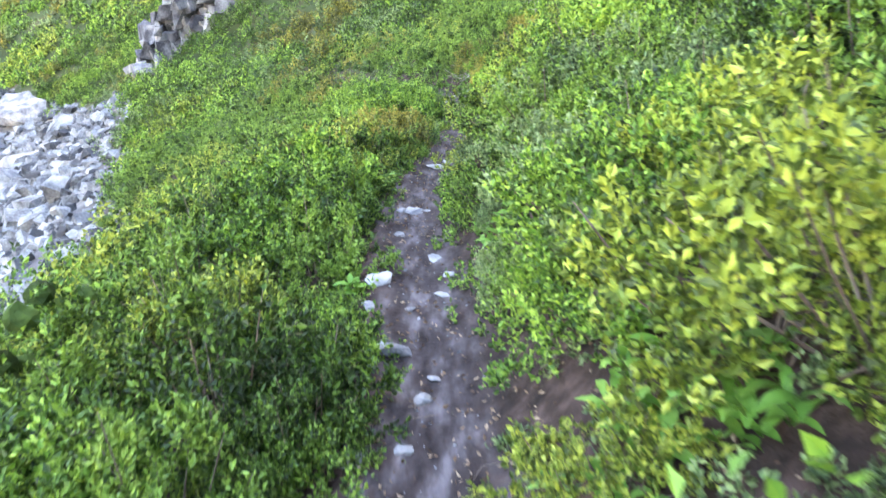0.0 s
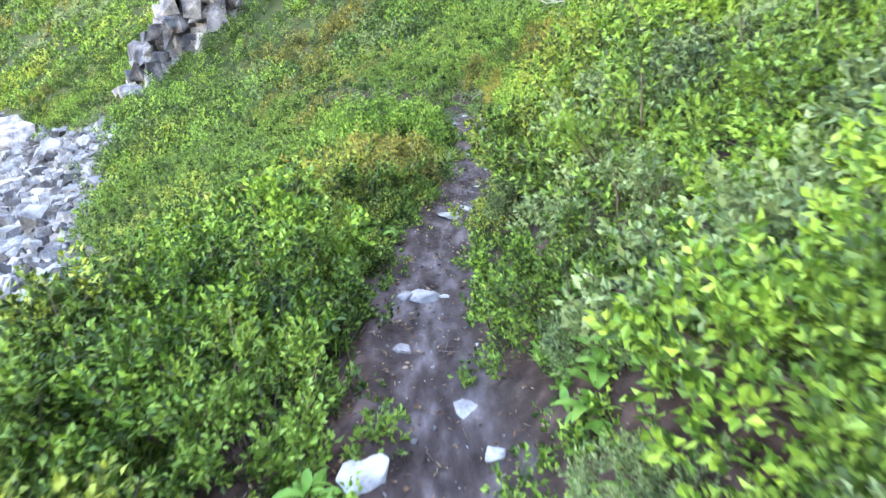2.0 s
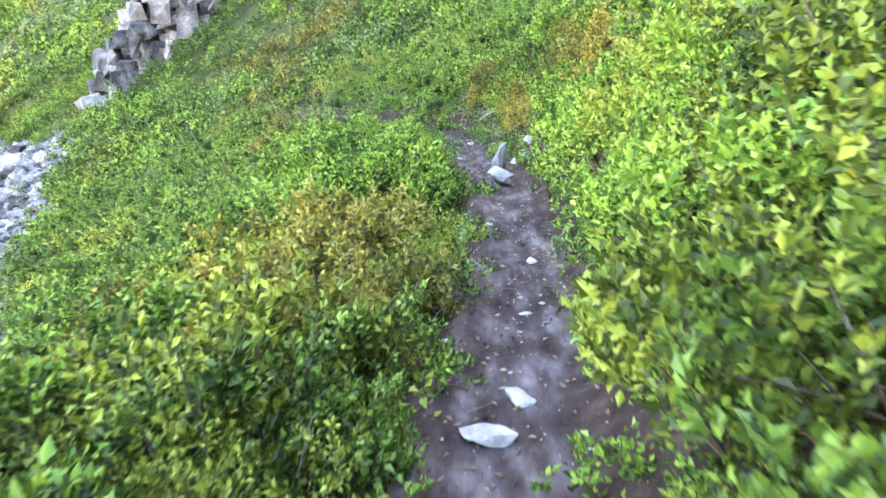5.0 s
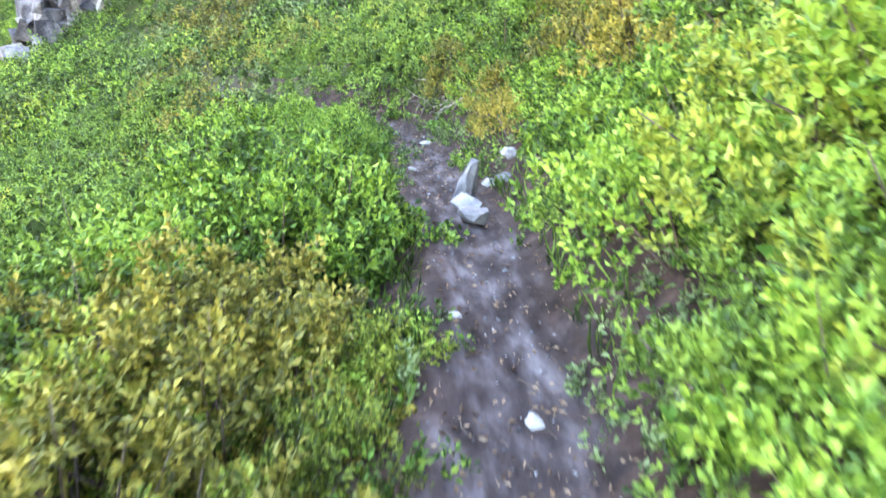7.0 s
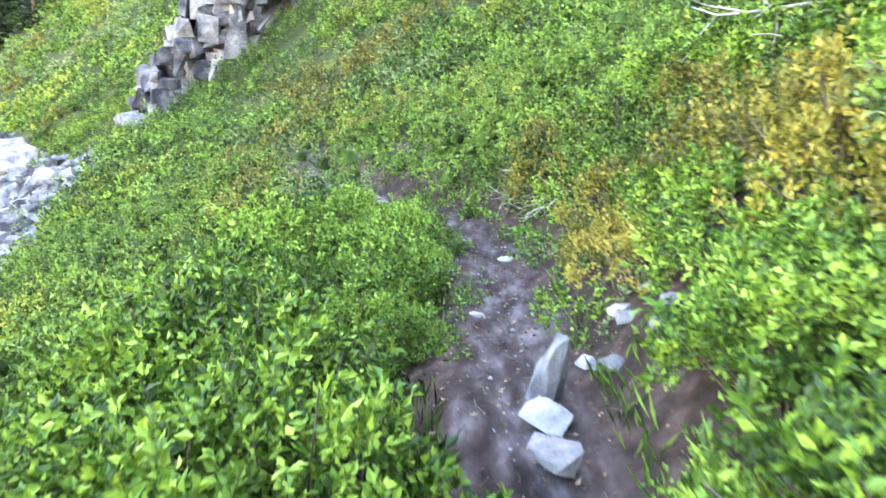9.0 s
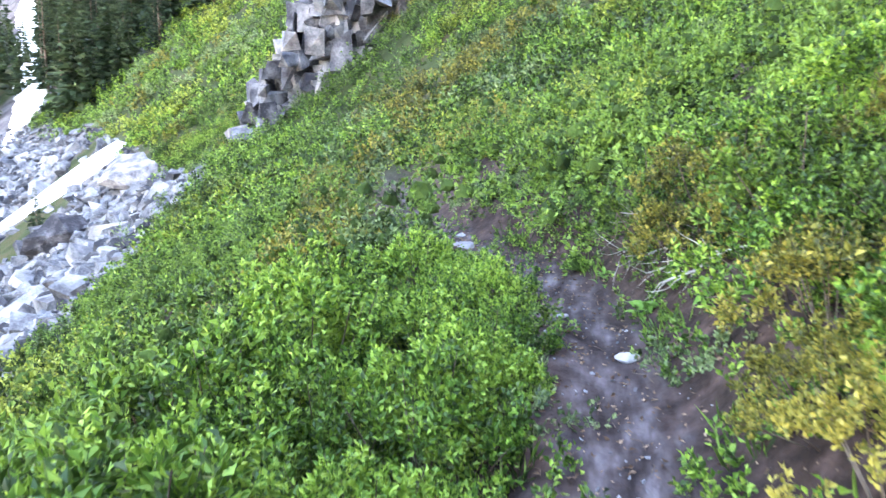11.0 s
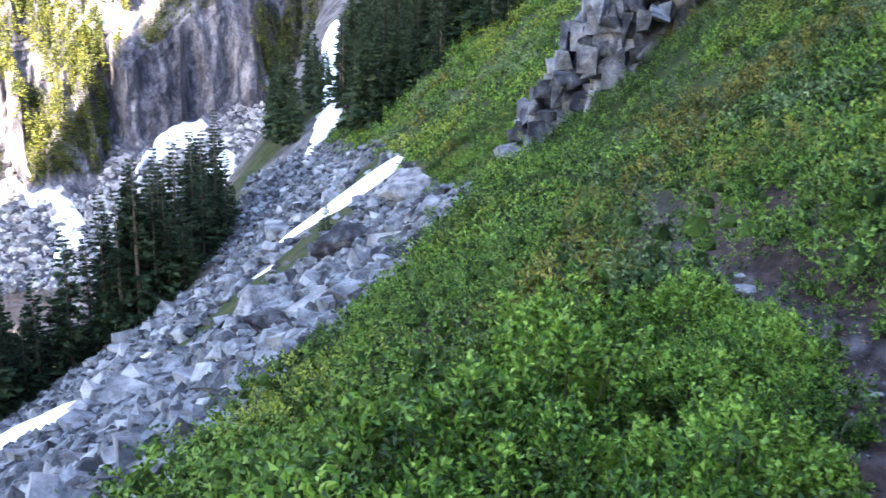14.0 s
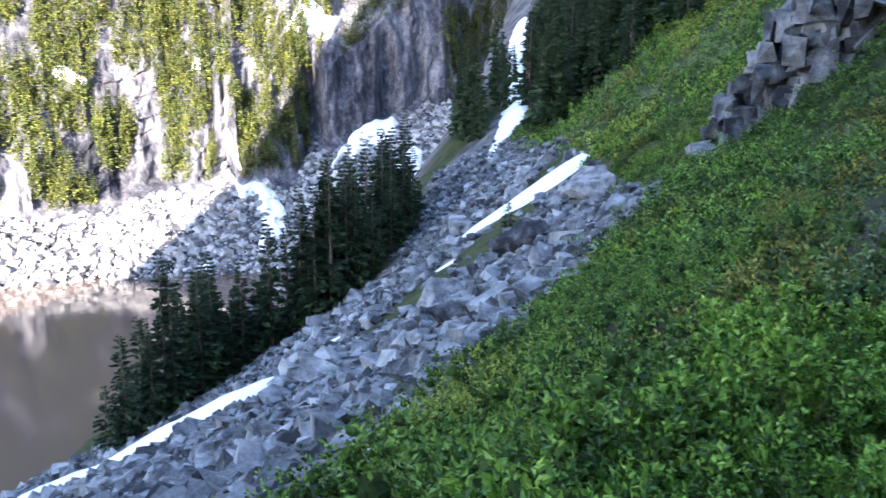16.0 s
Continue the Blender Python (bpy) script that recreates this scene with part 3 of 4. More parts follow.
def brush_cover(name, rng, mat, label, count, area, leaf, mounds, tips, per, radius, tall, core, keep):
    """Low brush too dense to count: clumps of mounded sprigs on the slope, joined."""
    x0, x1, y0, y1 = area
    x, y = rng.uniform(x0, x1, count), rng.uniform(y0, y1, count)
    ok = keep(x, y)
    x, y = x[ok], y[ok]
    n = len(x)
    size = (rng.uniform(0.5, 1.3, n) * np.where((rng.uniform(size=n) < 0.07) & (y > 27), 1.4, 1.0))[:, None]
    a, u = rng.uniform(0, 2 * np.pi, (n, mounds)), np.sqrt(rng.uniform(0, 1, (n, mounds))) * 0.95
    px, py = x[:, None] + radius * size * u * np.cos(a), y[:, None] + radius * size * u * np.sin(a)
    ball = radius * size * rng.uniform(0.22, 0.42, (n, mounds))
    lift = tall * size * np.sqrt(np.clip(1 - u ** 2, 0.04, 1)) * rng.uniform(0.55, 1.1, (n, mounds))
    centre = np.stack([px, py, height(px, py) + np.maximum(lift - ball, 0.25 * ball)], -1)
    out = rng.normal(size=(n, mounds, tips, 3)) * [0.75, 0.75, 0.6]
    out = unit(out + np.stack([np.cos(a) * u, np.sin(a) * u, np.full_like(a, 0.8)], -1)[:, :, None] * 0.8)
    tip = (centre[:, :, None] + out * ball[:, :, None, None] * rng.uniform(0.5, 1.25, (n, mounds, tips, 1))).reshape(-1, 3)
    grow = unit(out.reshape(-1, 3) + [0, 0, 0.6] + rng.normal(size=tip.shape) * 0.15)
    root = tagged(new(name, mesh_of(name, *sprigs(rng, tip, grow, per, leaf), mat)), label, "brush", kind="stuff")
    # Dark domes added under the sprigs, so gaps read as shade.
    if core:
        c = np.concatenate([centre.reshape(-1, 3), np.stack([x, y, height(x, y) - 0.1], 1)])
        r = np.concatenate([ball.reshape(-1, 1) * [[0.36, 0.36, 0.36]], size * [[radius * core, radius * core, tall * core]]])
        child("shade_core", mesh_of("shade_core", *lumps(rng, c, r), BRUSH_SHADE), root, "dark filler standing in for shade inside the brush")
    return root


def zone(low, high, seed, scale=3.0):
    """Where a kind of brush grows: between two levels of a patchy map, off the trail and the rocks."""
    def keep(x, y):
        n = fbm(x / scale, y / scale, 61, 2) + 0.12 * vnoise(x * 2, y * 2, seed)
        w = x - trail_x(y)
        near = (y > 0.6) & (y < 16.5) & (np.abs(w) < 2.0)
        return (n > low) & (n < high) & (np.abs(w) > np.where(w < 0, 0.8, 0.76) + 0.08 * (y > 15) - 0.9 * (y > 30)) & ~near & (talus_at(x, y) < 0.3) & ~bare_all(x, y)
    return keep


for name, mat, low, high, label in (
    ("brush_green", LEAF_GREEN, -0.28, 0.02, "dense green alder and huckleberry brush on the slope"),
    ("brush_lime", LEAF_LIME, 0.02, 0.3, "lime-green huckleberry brush on the slope"),
    ("brush_yellow", LEAF_YELLOW, 0.3, 2, "yellow-green brush on the slope"),
    ("brush_grey", LEAF_GREY, -0.42, -0.28, "grey-green brush on the slope"),
    ("brush_rust", LEAF_RUST, -2, -0.42, "rust-brown heather on the slope"),
):
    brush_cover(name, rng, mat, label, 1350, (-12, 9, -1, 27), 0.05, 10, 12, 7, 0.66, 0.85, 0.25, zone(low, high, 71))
    brush_cover(name, rng, mat, label.replace("dense", "distant"), 2900, (-34, 24, 25, 72), 0.12, 8, 8, 6, 1.1, 1.15, 0, zone(low, high, 72, 5))
    brush_cover(name, rng, mat, label.replace("dense", "scattered").replace("on the slope", "on the meadow below the forest"), 1500, (-75, -8, 66, 125), 0.3, 5, 6, 5, 1.5, 1.5, 0, zone(low, high, 73, 6))


def verge(low, high):
    """Ground cover under and between the bushes along the trail."""
    def keep(x, y):
        w = x - trail_x(y)
        n = vnoise(x / 0.8, y / 0.8, 95)
        return (w * np.sign(w) > 0.3 + 0.07 * vnoise(y * 3, 0 * y, 96) + 0.25 * ((w < 0) & (y > 10.6) & (y < 12.5))) & (np.abs(w) < 2.3) & (n > low) & (n < high) & ~bare_all(x, y)
    return keep


for mat, low, high in ((LEAF_GREEN, -1, -0.1), (LEAF_LIME, -0.1, 0.45), (LEAF_GREY, 0.45, 2)):
    brush_cover("ground_cover", rng, mat, "low leafy ground cover on the bank beside the trail", 3600, (-3.4, 3.2, 0.5, 20), 0.028, 4, 5, 6, 0.2, 0.22, 0, verge(low, high))

# ---- stones, crag and boulders ----
def stone_thing(name, rng, size, x, y, mat, label, category="stone", sink=0.25, flat=0.7, tilt=0.15, points=16, group="", rough=0.05):
    """A weathered stone: a hull broken up, chipped and worn."""
    v, f = hull_rock(rng, size, points, flat)
    v = turned(v, rng, tilt)
    bm = bmesh.new()
    made = [bm.verts.new(co) for co in v]
    for face in f:
        bm.faces.new([made[q] for q in face])
    bmesh.ops.subdivide_edges(bm, edges=bm.edges, cuts=3, use_grid_fill=True)
    bmesh.ops.smooth_vert(bm, verts=bm.verts, factor=0.12 if max(size) > 1 else 0.2, use_axis_x=True, use_axis_y=True, use_axis_z=True)
    s, at = max(size), Vector(rng.uniform(0, 90, 3))
    bm.normal_update()
    moves = [q.normal * s * rough * (noise.noise(q.co * 3.2 / s + at) + 0.6 * noise.noise(q.co * 9 / s + at)) for q in bm.verts]
    for q, move in zip(bm.verts, moves):
        q.co += move
    low, high = min(q.co.z for q in bm.verts), max(q.co.z for q in bm.verts)
    bmesh.ops.translate(bm, verts=bm.verts, vec=(0, 0, -low))
    bmesh.ops.triangulate(bm, faces=bm.faces)
    me = bpy.data.meshes.new(name)
    bm.to_mesh(me)
    bm.free()
    me.materials.append(mat)
    me.polygons.foreach_set("use_smooth", np.full(len(me.polygons), False))
    ob = new(name, me)
    ob.location = (x, y, float(height(x, y)) - sink * (high - low))
    return tagged(ob, label, category, group)


rng = np.random.default_rng(9)
# the marker stones at the bend
for sx, sy, sz, x, y, label, lean in (
    (0.21, 0.18, 0.38, 0.33, 12.3, "pale upright pointed stone standing beside the trail", 0.3),
    (0.22, 0.2, 0.17, 0.36, 12.05, "pale grey rounded stone at the trail's edge", 0.0),
    (0.19, 0.24, 0.15, 0.36, 11.74, "pale grey blocky stone set in the trail's edge", 0.0),
):
    ob = stone_thing("marker_stone", rng, (sx, sy, sz), x, y, PALE_STONE, label, sink=0.15, flat=1.0, tilt=0.06, points=14, rough=0.05)
    ob.rotation_euler = (0, lean, 0)
for k in range(9):
    s = rng.uniform(0.05, 0.13)
    stone_thing("loose_stone", rng, (s, s * 0.8, s * 0.8), 0.68 + rng.uniform(-0.12, 0.2), 12.3 + rng.uniform(-0.35, 0.5), PALE_STONE, "small pale broken stone on bare earth", group="stones on the trail", flat=0.8)
# stones lying on the trail
for x, y, s in ((-0.30, 2.45, 0.11), (-0.12, 2.50, 0.07), (-0.21, 3.35, 0.17), (-0.31, 3.25, 0.06), (-0.38, 3.95, 0.11), (-0.15, 3.90, 0.06), (-0.02, 4.75, 0.10), (-0.28, 5.30, 0.09), (-0.30, 5.98, 0.10), (-0.20, 6.00, 0.18), (-0.10, 5.98, 0.05), (-0.36, 4.30, 0.16), (0.02, 4.10, 0.09), (0.06, 4.45, 0.08), (-0.04, 7.73, 0.17), (0.07, 7.99, 0.12), (-0.06, 2.90, 0.08), (-0.01, 3.10, 0.06), (0.27, 14.90, 0.12), (-0.10, 15.60, 0.08), (-1.09, 17.80, 0.20), (-1.20, 18.40, 0.10), (0.09, 13.40, 0.09), (0.33, 9.60, 0.07), (0.15, 10.40, 0.06), (0.19, 8.80, 0.05)):
    stone_thing("trail_stone", rng, (s * 1.25, s, s * 0.55), x, y, PALE_STONE, "small pale flat stone lying on the dirt trail", group="stones on the trail", sink=0.4)
for x, y, s in ((1.06, 2.36, 0.12), (1.2, 2.0, 0.2), (1.3, 2.5, 0.08), (1.35, 2.75, 0.1)):
    stone_thing("bank_stone", rng, (s * 1.2, s, s * 0.7), x, y, PALE_STONE, "pale stone half buried in the earth bank", group="stones on the bank")
pieces = []
for k in range(700):
    y = rng.uniform(0.5, 19)
    x = float(trail_x(y)) + rng.normal() * 0.17
    s = 0.008 + 0.02 * rng.uniform() ** 3
    v, f = hull_rock(rng, (s * 1.3, s, s), 8)
    pieces.append((turned(v, rng, 0.5, (x, y, float(height(x, y)) + s * 0.12)), f))
v, f = joined(pieces)
tagged(new("trail_gravel", mesh_of("trail_gravel", v, f, ROCK)), "scattered pale gravel on the dirt trail", "gravel", kind="stuff")

# the boulder field
SNOW_STRIPS = (((-68, 28, 2.6), (-55, 34.5, 3.3), (-44, 39.8, 1.7)), ((-51, 63.5, 0.6), (-45.5, 67, 1.5), (-40, 70.5, 1.3)), ((-48, 56.5, 0.3), (-44.5, 58, 0.5)), ((-52, 47, 0.35), (-49, 48.5, 0.4)))


def on_snow(x, y):
    for strip in SNOW_STRIPS:
        p = np.array(strip)
        if p[0, 0] - 1 < x < p[-1, 0] + 1 and abs(y - np.interp(x, p[:, 0], p[:, 1])) < np.interp(x, p[:, 0], p[:, 2]) * 1.25 + 1.0:
            return True
    return False


moulds = [block_rock(rng, (1, rng.uniform(0.6, 1), rng.uniform(0.4, 0.85)), 0.24) for _ in range(40)]
mould_meshes = [mesh_of("boulder", v, f, ROCK) for v, f in moulds]
small = []
big_first = []
n = 31000
tx, ty = -3 - 90 * rng.uniform(0, 1, n) ** 1.25, 11 + 85 * rng.uniform(0, 1, n) ** 1.15
inner, bare_strip = talus_at(tx, ty), sparse_strip(tx, ty)
for x, y, inside, thin in zip(tx, ty, inner, bare_strip):
    if inside < 0 or (thin and rng.uniform() < 0.93) or on_snow(x, y):
        continue
    s = 0.2 + 0.75 * rng.uniform() ** 2.6 + (0.4 if inside > 5 else 0) * rng.uniform() + (1.0 * rng.uniform() if inside > 3 and rng.uniform() < 0.06 else 0)
    big_first.append((s * min(0.95, 0.36 + math.hypot(x, y - 11) / 80), x, y))
big_first.sort(reverse=True)
foot = height([q[1] for q in big_first], [q[2] for q in big_first])
for k, (s, x, y) in enumerate(big_first):
    z = float(foot[k]) + 0.12 * s
    if k < 300:
        ob = new("boulder", mould_meshes[k % 40])
        ob.location, ob.scale = (x, y, z), (s * rng.uniform(0.9, 1.3), s, s * rng.uniform(0.7, 1.0))
        ob.rotation_euler = (rng.normal() * 0.4, rng.normal() * 0.4, rng.uniform(0, 6.28))
        tagged(ob, "large angular grey granite boulder in the boulder field", "boulder", "boulders of the talus")
    else:
        v, f = moulds[k % 40]
        small.append((turned(v * [s * rng.uniform(0.8, 1.4), s, s * rng.uniform(0.6, 1.0)], rng, 0.5, (x, y, z)), f))
v, f = joined(small)
tagged(new("talus_rubble", mesh_of("talus_rubble", v, f, ROCK)), "angular grey granite rubble covering the slope", "boulders", kind="stuff")
for x, y, size, label in (
    (-33, 60, (6.0, 4.0, 4.6), "huge pale granite slab with a flat face in the talus"),
    (-34.5, 54, (4.8, 3.4, 3.4), "huge pale granite block beside the slab"),
    (-36, 47, (4.0, 3.0, 3.0), "large wedge-shaped grey granite boulder"),
    (-28, 40, (2.6, 2.2, 2.2), "large dark-sided granite boulder"),
):
    stone_thing("giant_boulder", rng, size, x, y, CRAG_ROCK, label, "boulder", 0.3, 0.9, 0.12, points=11)


# ---- the crag ----
def crag(rng, x0, y0, x1, y1, tall, cols, label):
    """A fractured outcrop of stacked, jointed blocks between two feet."""
    root = new("crag")
    bx, by = (x0 + x1) / 2, (y0 + y1) / 2
    root.location = (bx, by, float(height(bx, by)) - 1.0)
    for c in range(cols):
        t = (c + 0.5) / cols
        x, y = x0 + (x1 - x0) * t, y0 + (y1 - y0) * t
        z = float(height(x, y)) - 0.8
        top = z + tall * min(1.0, 0.2 + 1.5 * t) * rng.uniform(0.85, 1.15)
        back = 0.0
        while z < top:
            h = rng.uniform(0.3, 1.15)
            wide = math.hypot(x1 - x0, y1 - y0) / cols
            v, f = block_rock(rng, (wide * rng.uniform(1.5, 3.8), rng.uniform(1.4, 3.0), h * rng.uniform(1.05, 1.8)), 0.26)
            v = v @ np.array(Euler((rng.normal() * 0.14, rng.normal() * 0.16, math.atan2(y1 - y0, x1 - x0) + rng.normal() * 0.45)).to_matrix()).T
            ob = child("rock_block", mesh_of("rock_block", v, f, CRAG_ROCK), root)
            ob.location = (x - bx + back * 0.8 + rng.normal() * 0.4, y - by + back * 0.5 + rng.normal() * 0.5, z + h / 2 - root.location.z)
            z += h * 0.85
            back += rng.uniform(0.0, 0.25)
    return tagged(root, label, "rock outcrop")


crag(rng, -19, 52, -11.5, 53.5, 11.5, 24, "steep fractured grey rock outcrop rising from green brush")
crag(rng, -19.6, 50.6, -17.6, 51.6, 1.3, 7, "low broken grey rocks at the foot of the outcrop")


# ---- conifers ----
def conifer_arrays(rng, tall, spread, levels, per, sprays, ragged=0.2, full=1.0):
    verts, faces, at = [], [], 0
    base, way, size = [], [], []
    for k in range(levels):
        h = 0.06 + 0.94 * k / levels
        r = spread * (1 - h) ** 0.8 * (0.7 + 0.3 * rng.uniform()) + 0.05 * spread
        for j in range(per):
            if rng.uniform() < ragged * 0.6:
                continue
            a = rng.uniform(0, 6.283)
            l = r * rng.uniform(0.6, 1.1)
            out = np.array([math.cos(a), math.sin(a), -0.16 + 0.45 * h])
            for q in range(sprays):
                t = (q + 0.4) / sprays
                p = np.array([0, 0, h * tall]) + out * l * t - [0, 0, 0.1 * l * t * t]
                base.append(p)
                side = np.array([-math.sin(a), math.cos(a), 0]) * rng.normal() * 0.7
                way.append(out + side - [0, 0, 0.12])
                size.append(l * 0.5 * (1.1 - 0.5 * t) + 0.02 * tall)
    base, way, size = np.array(base), unit(np.array(way)), np.array(size)
    return leaf_arrays(rng, base, way, size * full, size * full * 0.6)


def conifer(rng, tall, spread, levels=30, per=5, sprays=4, label="", ragged=0.2):
    root = new("conifer")
    v, f = conifer_arrays(rng, tall, spread, levels, per, sprays, ragged)
    child("crown", mesh_of("crown", v, f, NEEDLES), root)
    v, f = rods([([(0, 0, -0.8), (0.02 * tall * 0.3, 0, tall * 0.5), (0, 0, tall * 0.99)], tall * 0.016, 0.02)], 7)
    child("trunk", mesh_of("trunk", v, f, BARK), root, "grey-brown tapering trunk")
    return tagged(root, label or "dark green subalpine fir with a narrow crown", "tree", "conifers at the lake")


rng = np.random.default_rng(12)
firs = [conifer(rng, 10, 2.0), conifer(rng, 8, 1.9, 28), conifer(rng, 11, 1.5, 38, 5, 4, "", 0.6), conifer(rng, 6, 1.6, 24)]
lone = conifer(rng, 3.2, 0.8, 22)
lone.matrix_basis = put(None, -40.5, 59.5, 0, 1)
tagged(lone, "small lone fir growing among boulders")
used = set()


def plant(x, y, kind, size):
    m = put(None, x, y, rng.uniform(0, 6.28), size, 0.1)
    if kind in used:
        copy_thing(firs[kind], pose(0, 0, 0)).matrix_basis = m
    else:
        used.add(kind)
        firs[kind].matrix_basis = m


count = 0
for k in range(3000):
    y = rng.uniform(38, 82)
    low = float(np.interp(y, [38, 45, 52, 60, 65, 80, 93, 104], [-68, -70, -72, -66, -64, -75, -86, -92]))
    x = low - abs(rng.normal()) * 5 + 1.5
    if float(height(x, y)) < LAKE + 0.6:
        continue
    plant(x, y, int(rng.choice([0, 1, 2, 3], p=[0.3, 0.25, 0.2, 0.25])), rng.uniform(0.8, 1.6))
    count += 1
    if count > 110:
        break
# the forest above the boulder field
cones, pieces = [conifer_arrays(rng, 10, 2.1, 26, 5, 3, 0.15, 1.4) for _ in range(5)], []
count = 0
for k in range(6000):
    x, y = rng.uniform(-110, -12), rng.uniform(66, 165)
    az = math.degrees(math.atan2(-x, y - 11.5))
    if not 14 < az < 44 or math.hypot(x, y - 11.5) < 96 or float(height(x, y)) < -8 + max(0, 30 - az) * 0.25 or y < 66 + 0.5 * max(0, 27 - az) or (39 < az < 42.5 and rng.uniform() < 0.85):
        continue
    count += 1
    if count < 160:
        plant(x, y, int(rng.integers(0, 4)), rng.uniform(0.8, 1.3))
        continue
    v, f = cones[count % 5]
    size, turn = rng.uniform(0.7, 1.35), rng.uniform(0, 6.28)
    c, d = math.cos(turn), math.sin(turn)
    v = np.stack([v[:, 0] * c - v[:, 1] * d, v[:, 0] * d + v[:, 1] * c, v[:, 2]], 1) * size
    pieces.append((v + [x, y, float(height(x, y)) - 0.3], f))
    if count > 420:
        break
v, f = joined(pieces)
tagged(new("slope_forest", mesh_of("slope_forest", v, f, NEEDLES)), "dense dark fir forest above the boulder field", "forest", kind="stuff")


def wall_forest(rng, count):
    """Conifers on the buttresses, ledges and benches of the cirque wall, too many to count."""
    cones = [conifer_arrays(rng, 1.0, 0.17, 16, 5, 2, 0.1, 1.35) for _ in range(8)]
    a, h = rng.uniform(33, 80, count * 5), 80 * rng.uniform(0, 1, count * 5) ** 1.1
    patch = fbm(a / 2.2, h / 13, 83, 3)
    bluff = ((a > 45) & (a < 54.8)) | ((a > 60) & (a < 61.6))
    bench = 22 + 12 * ease((55 - a) / 8)
    ok = np.where(bluff, (h > bench - 2) & (patch > -0.2), (h > 2) & (patch > -0.2)) & (np.abs(a - 54.6) > 0.35)
    ok &= ~((a > 47) & (a < 57) & (h > 48) & (patch < 0.3))
    cell, kept = set(), []
    for n in np.flatnonzero(ok):
        spot = (int(a[n] * 3.4 / 1.5), int(h[n] / 2.6))
        if spot not in cell and len(kept) < count:
            cell.add(spot)
            kept.append(n)
    a, h = a[kept], h[kept]
    pieces = []
    for n, p in enumerate(wall_point(a, h)):
        s = rng.uniform(4.5, 10.5)
        v, f = cones[n % 8]
        c, d = math.cos(n), math.sin(n)
        v = np.stack([v[:, 0] * c - v[:, 1] * d, v[:, 0] * d + v[:, 1] * c, v[:, 2]], 1) * [s * 1.1, s * 1.1, s]
        pieces.append((v + p - [0, 0, 0.5], f))
    v, f = joined(pieces)
    return tagged(new("wall_forest", mesh_of("wall_forest", v, f, NEEDLES_SUNLIT)), "conifers clinging to the ledges of the far cirque wall", "forest", kind="stuff")


wall_forest(rng, 2600)
pieces = []
count = 7500
a, h = rng.uniform(42, 78, count), -20 * rng.uniform(0, 1, count)
for n, p in enumerate(wall_point(a, h)):
    s = 0.45 + 1.5 * rng.uniform() ** 4
    v, f = moulds[n % 40]
    pieces.append((turned(v * s, rng, 0.5, p + [0, 0, 0.1 * s]), f))
v, f = joined(pieces)
tagged(new("scree_rubble", mesh_of("scree_rubble", v, f, SCREE_SUNLIT)), "broken scree under the cirque wall, paled to look sunlit", "scree", kind="stuff")


# ---- snow ----
def snow_patch(points, seed, label, deep=0.75):
    """A snow bank along a line of points, with half-widths, lying on the land with a rounded, ragged rim."""
    p = np.array(points, float)
    s = np.concatenate([[0], np.cumsum(np.hypot(*np.diff(p[:, :2], axis=0).T))])
    n, m = max(12, int(s[-1] / 0.8)), 13
    t = np.linspace(0, s[-1], n)
    cx, cy, hw = (np.interp(t, s, p[:, q]) for q in range(3))
    dx, dy = np.gradient(cx), np.gradient(cy)
    l = np.hypot(dx, dy)
    ax, ay = -dy / l, dx / l
    end = np.sqrt(np.clip(1 - (2 * t / s[-1] - 1) ** 8, 0, 1))
    u = np.linspace(-1, 1, m)
    rim = 1 + 0.35 * np.stack([fbm(t / 3.0, 0 * t, seed, 3), fbm(t / 3.0, 0 * t + 9, seed, 3)], 1)
    off = np.where(u[None] < 0, rim[:, :1], rim[:, 1:]) * u[None] * (hw * end)[:, None]
    x, y = cx[:, None] + ax[:, None] * off, cy[:, None] + ay[:, None] * off
    z = height(x, y) + deep * (1 - u[None] ** 4) * np.minimum(1, hw[:, None] / 2) * end[:, None] - 0.1
    k = (np.arange(n - 1)[:, None] * m + np.arange(m - 1)).ravel()
    me = mesh_of("snow_patch", np.stack([x, y, z], -1).reshape(-1, 3), np.stack([k, k + 1, k + m + 1, k + m], 1), SNOW, True)
    return tagged(new("snow_patch", me), label, "snow")


for k, strip in enumerate(SNOW_STRIPS):
    snow_patch(strip, k + 1, "strip of old white snow on the boulder field", 1.3)
for k, (line, label) in enumerate((
    (((-125, 163, 2.4), (-101, 133, 2.2), (-87, 116, 2.3), (-76, 103, 2.4), (-71, 91, 1.2)), "long white snow tongue in a forested gully"),
    (((-100, 139, 1.5), (-92, 131, 2), (-86, 122, 1.2)), "small white snow patch in the forest"),
    (((-75, 108, 1.2), (-73, 112, 1.5)), "small white snow patch between trees"),
    (((-88, 131, 1.2), (-85, 134, 1.5)), "small white snow patch between trees"),
)):
    snow_patch(line, 11 + k, label)


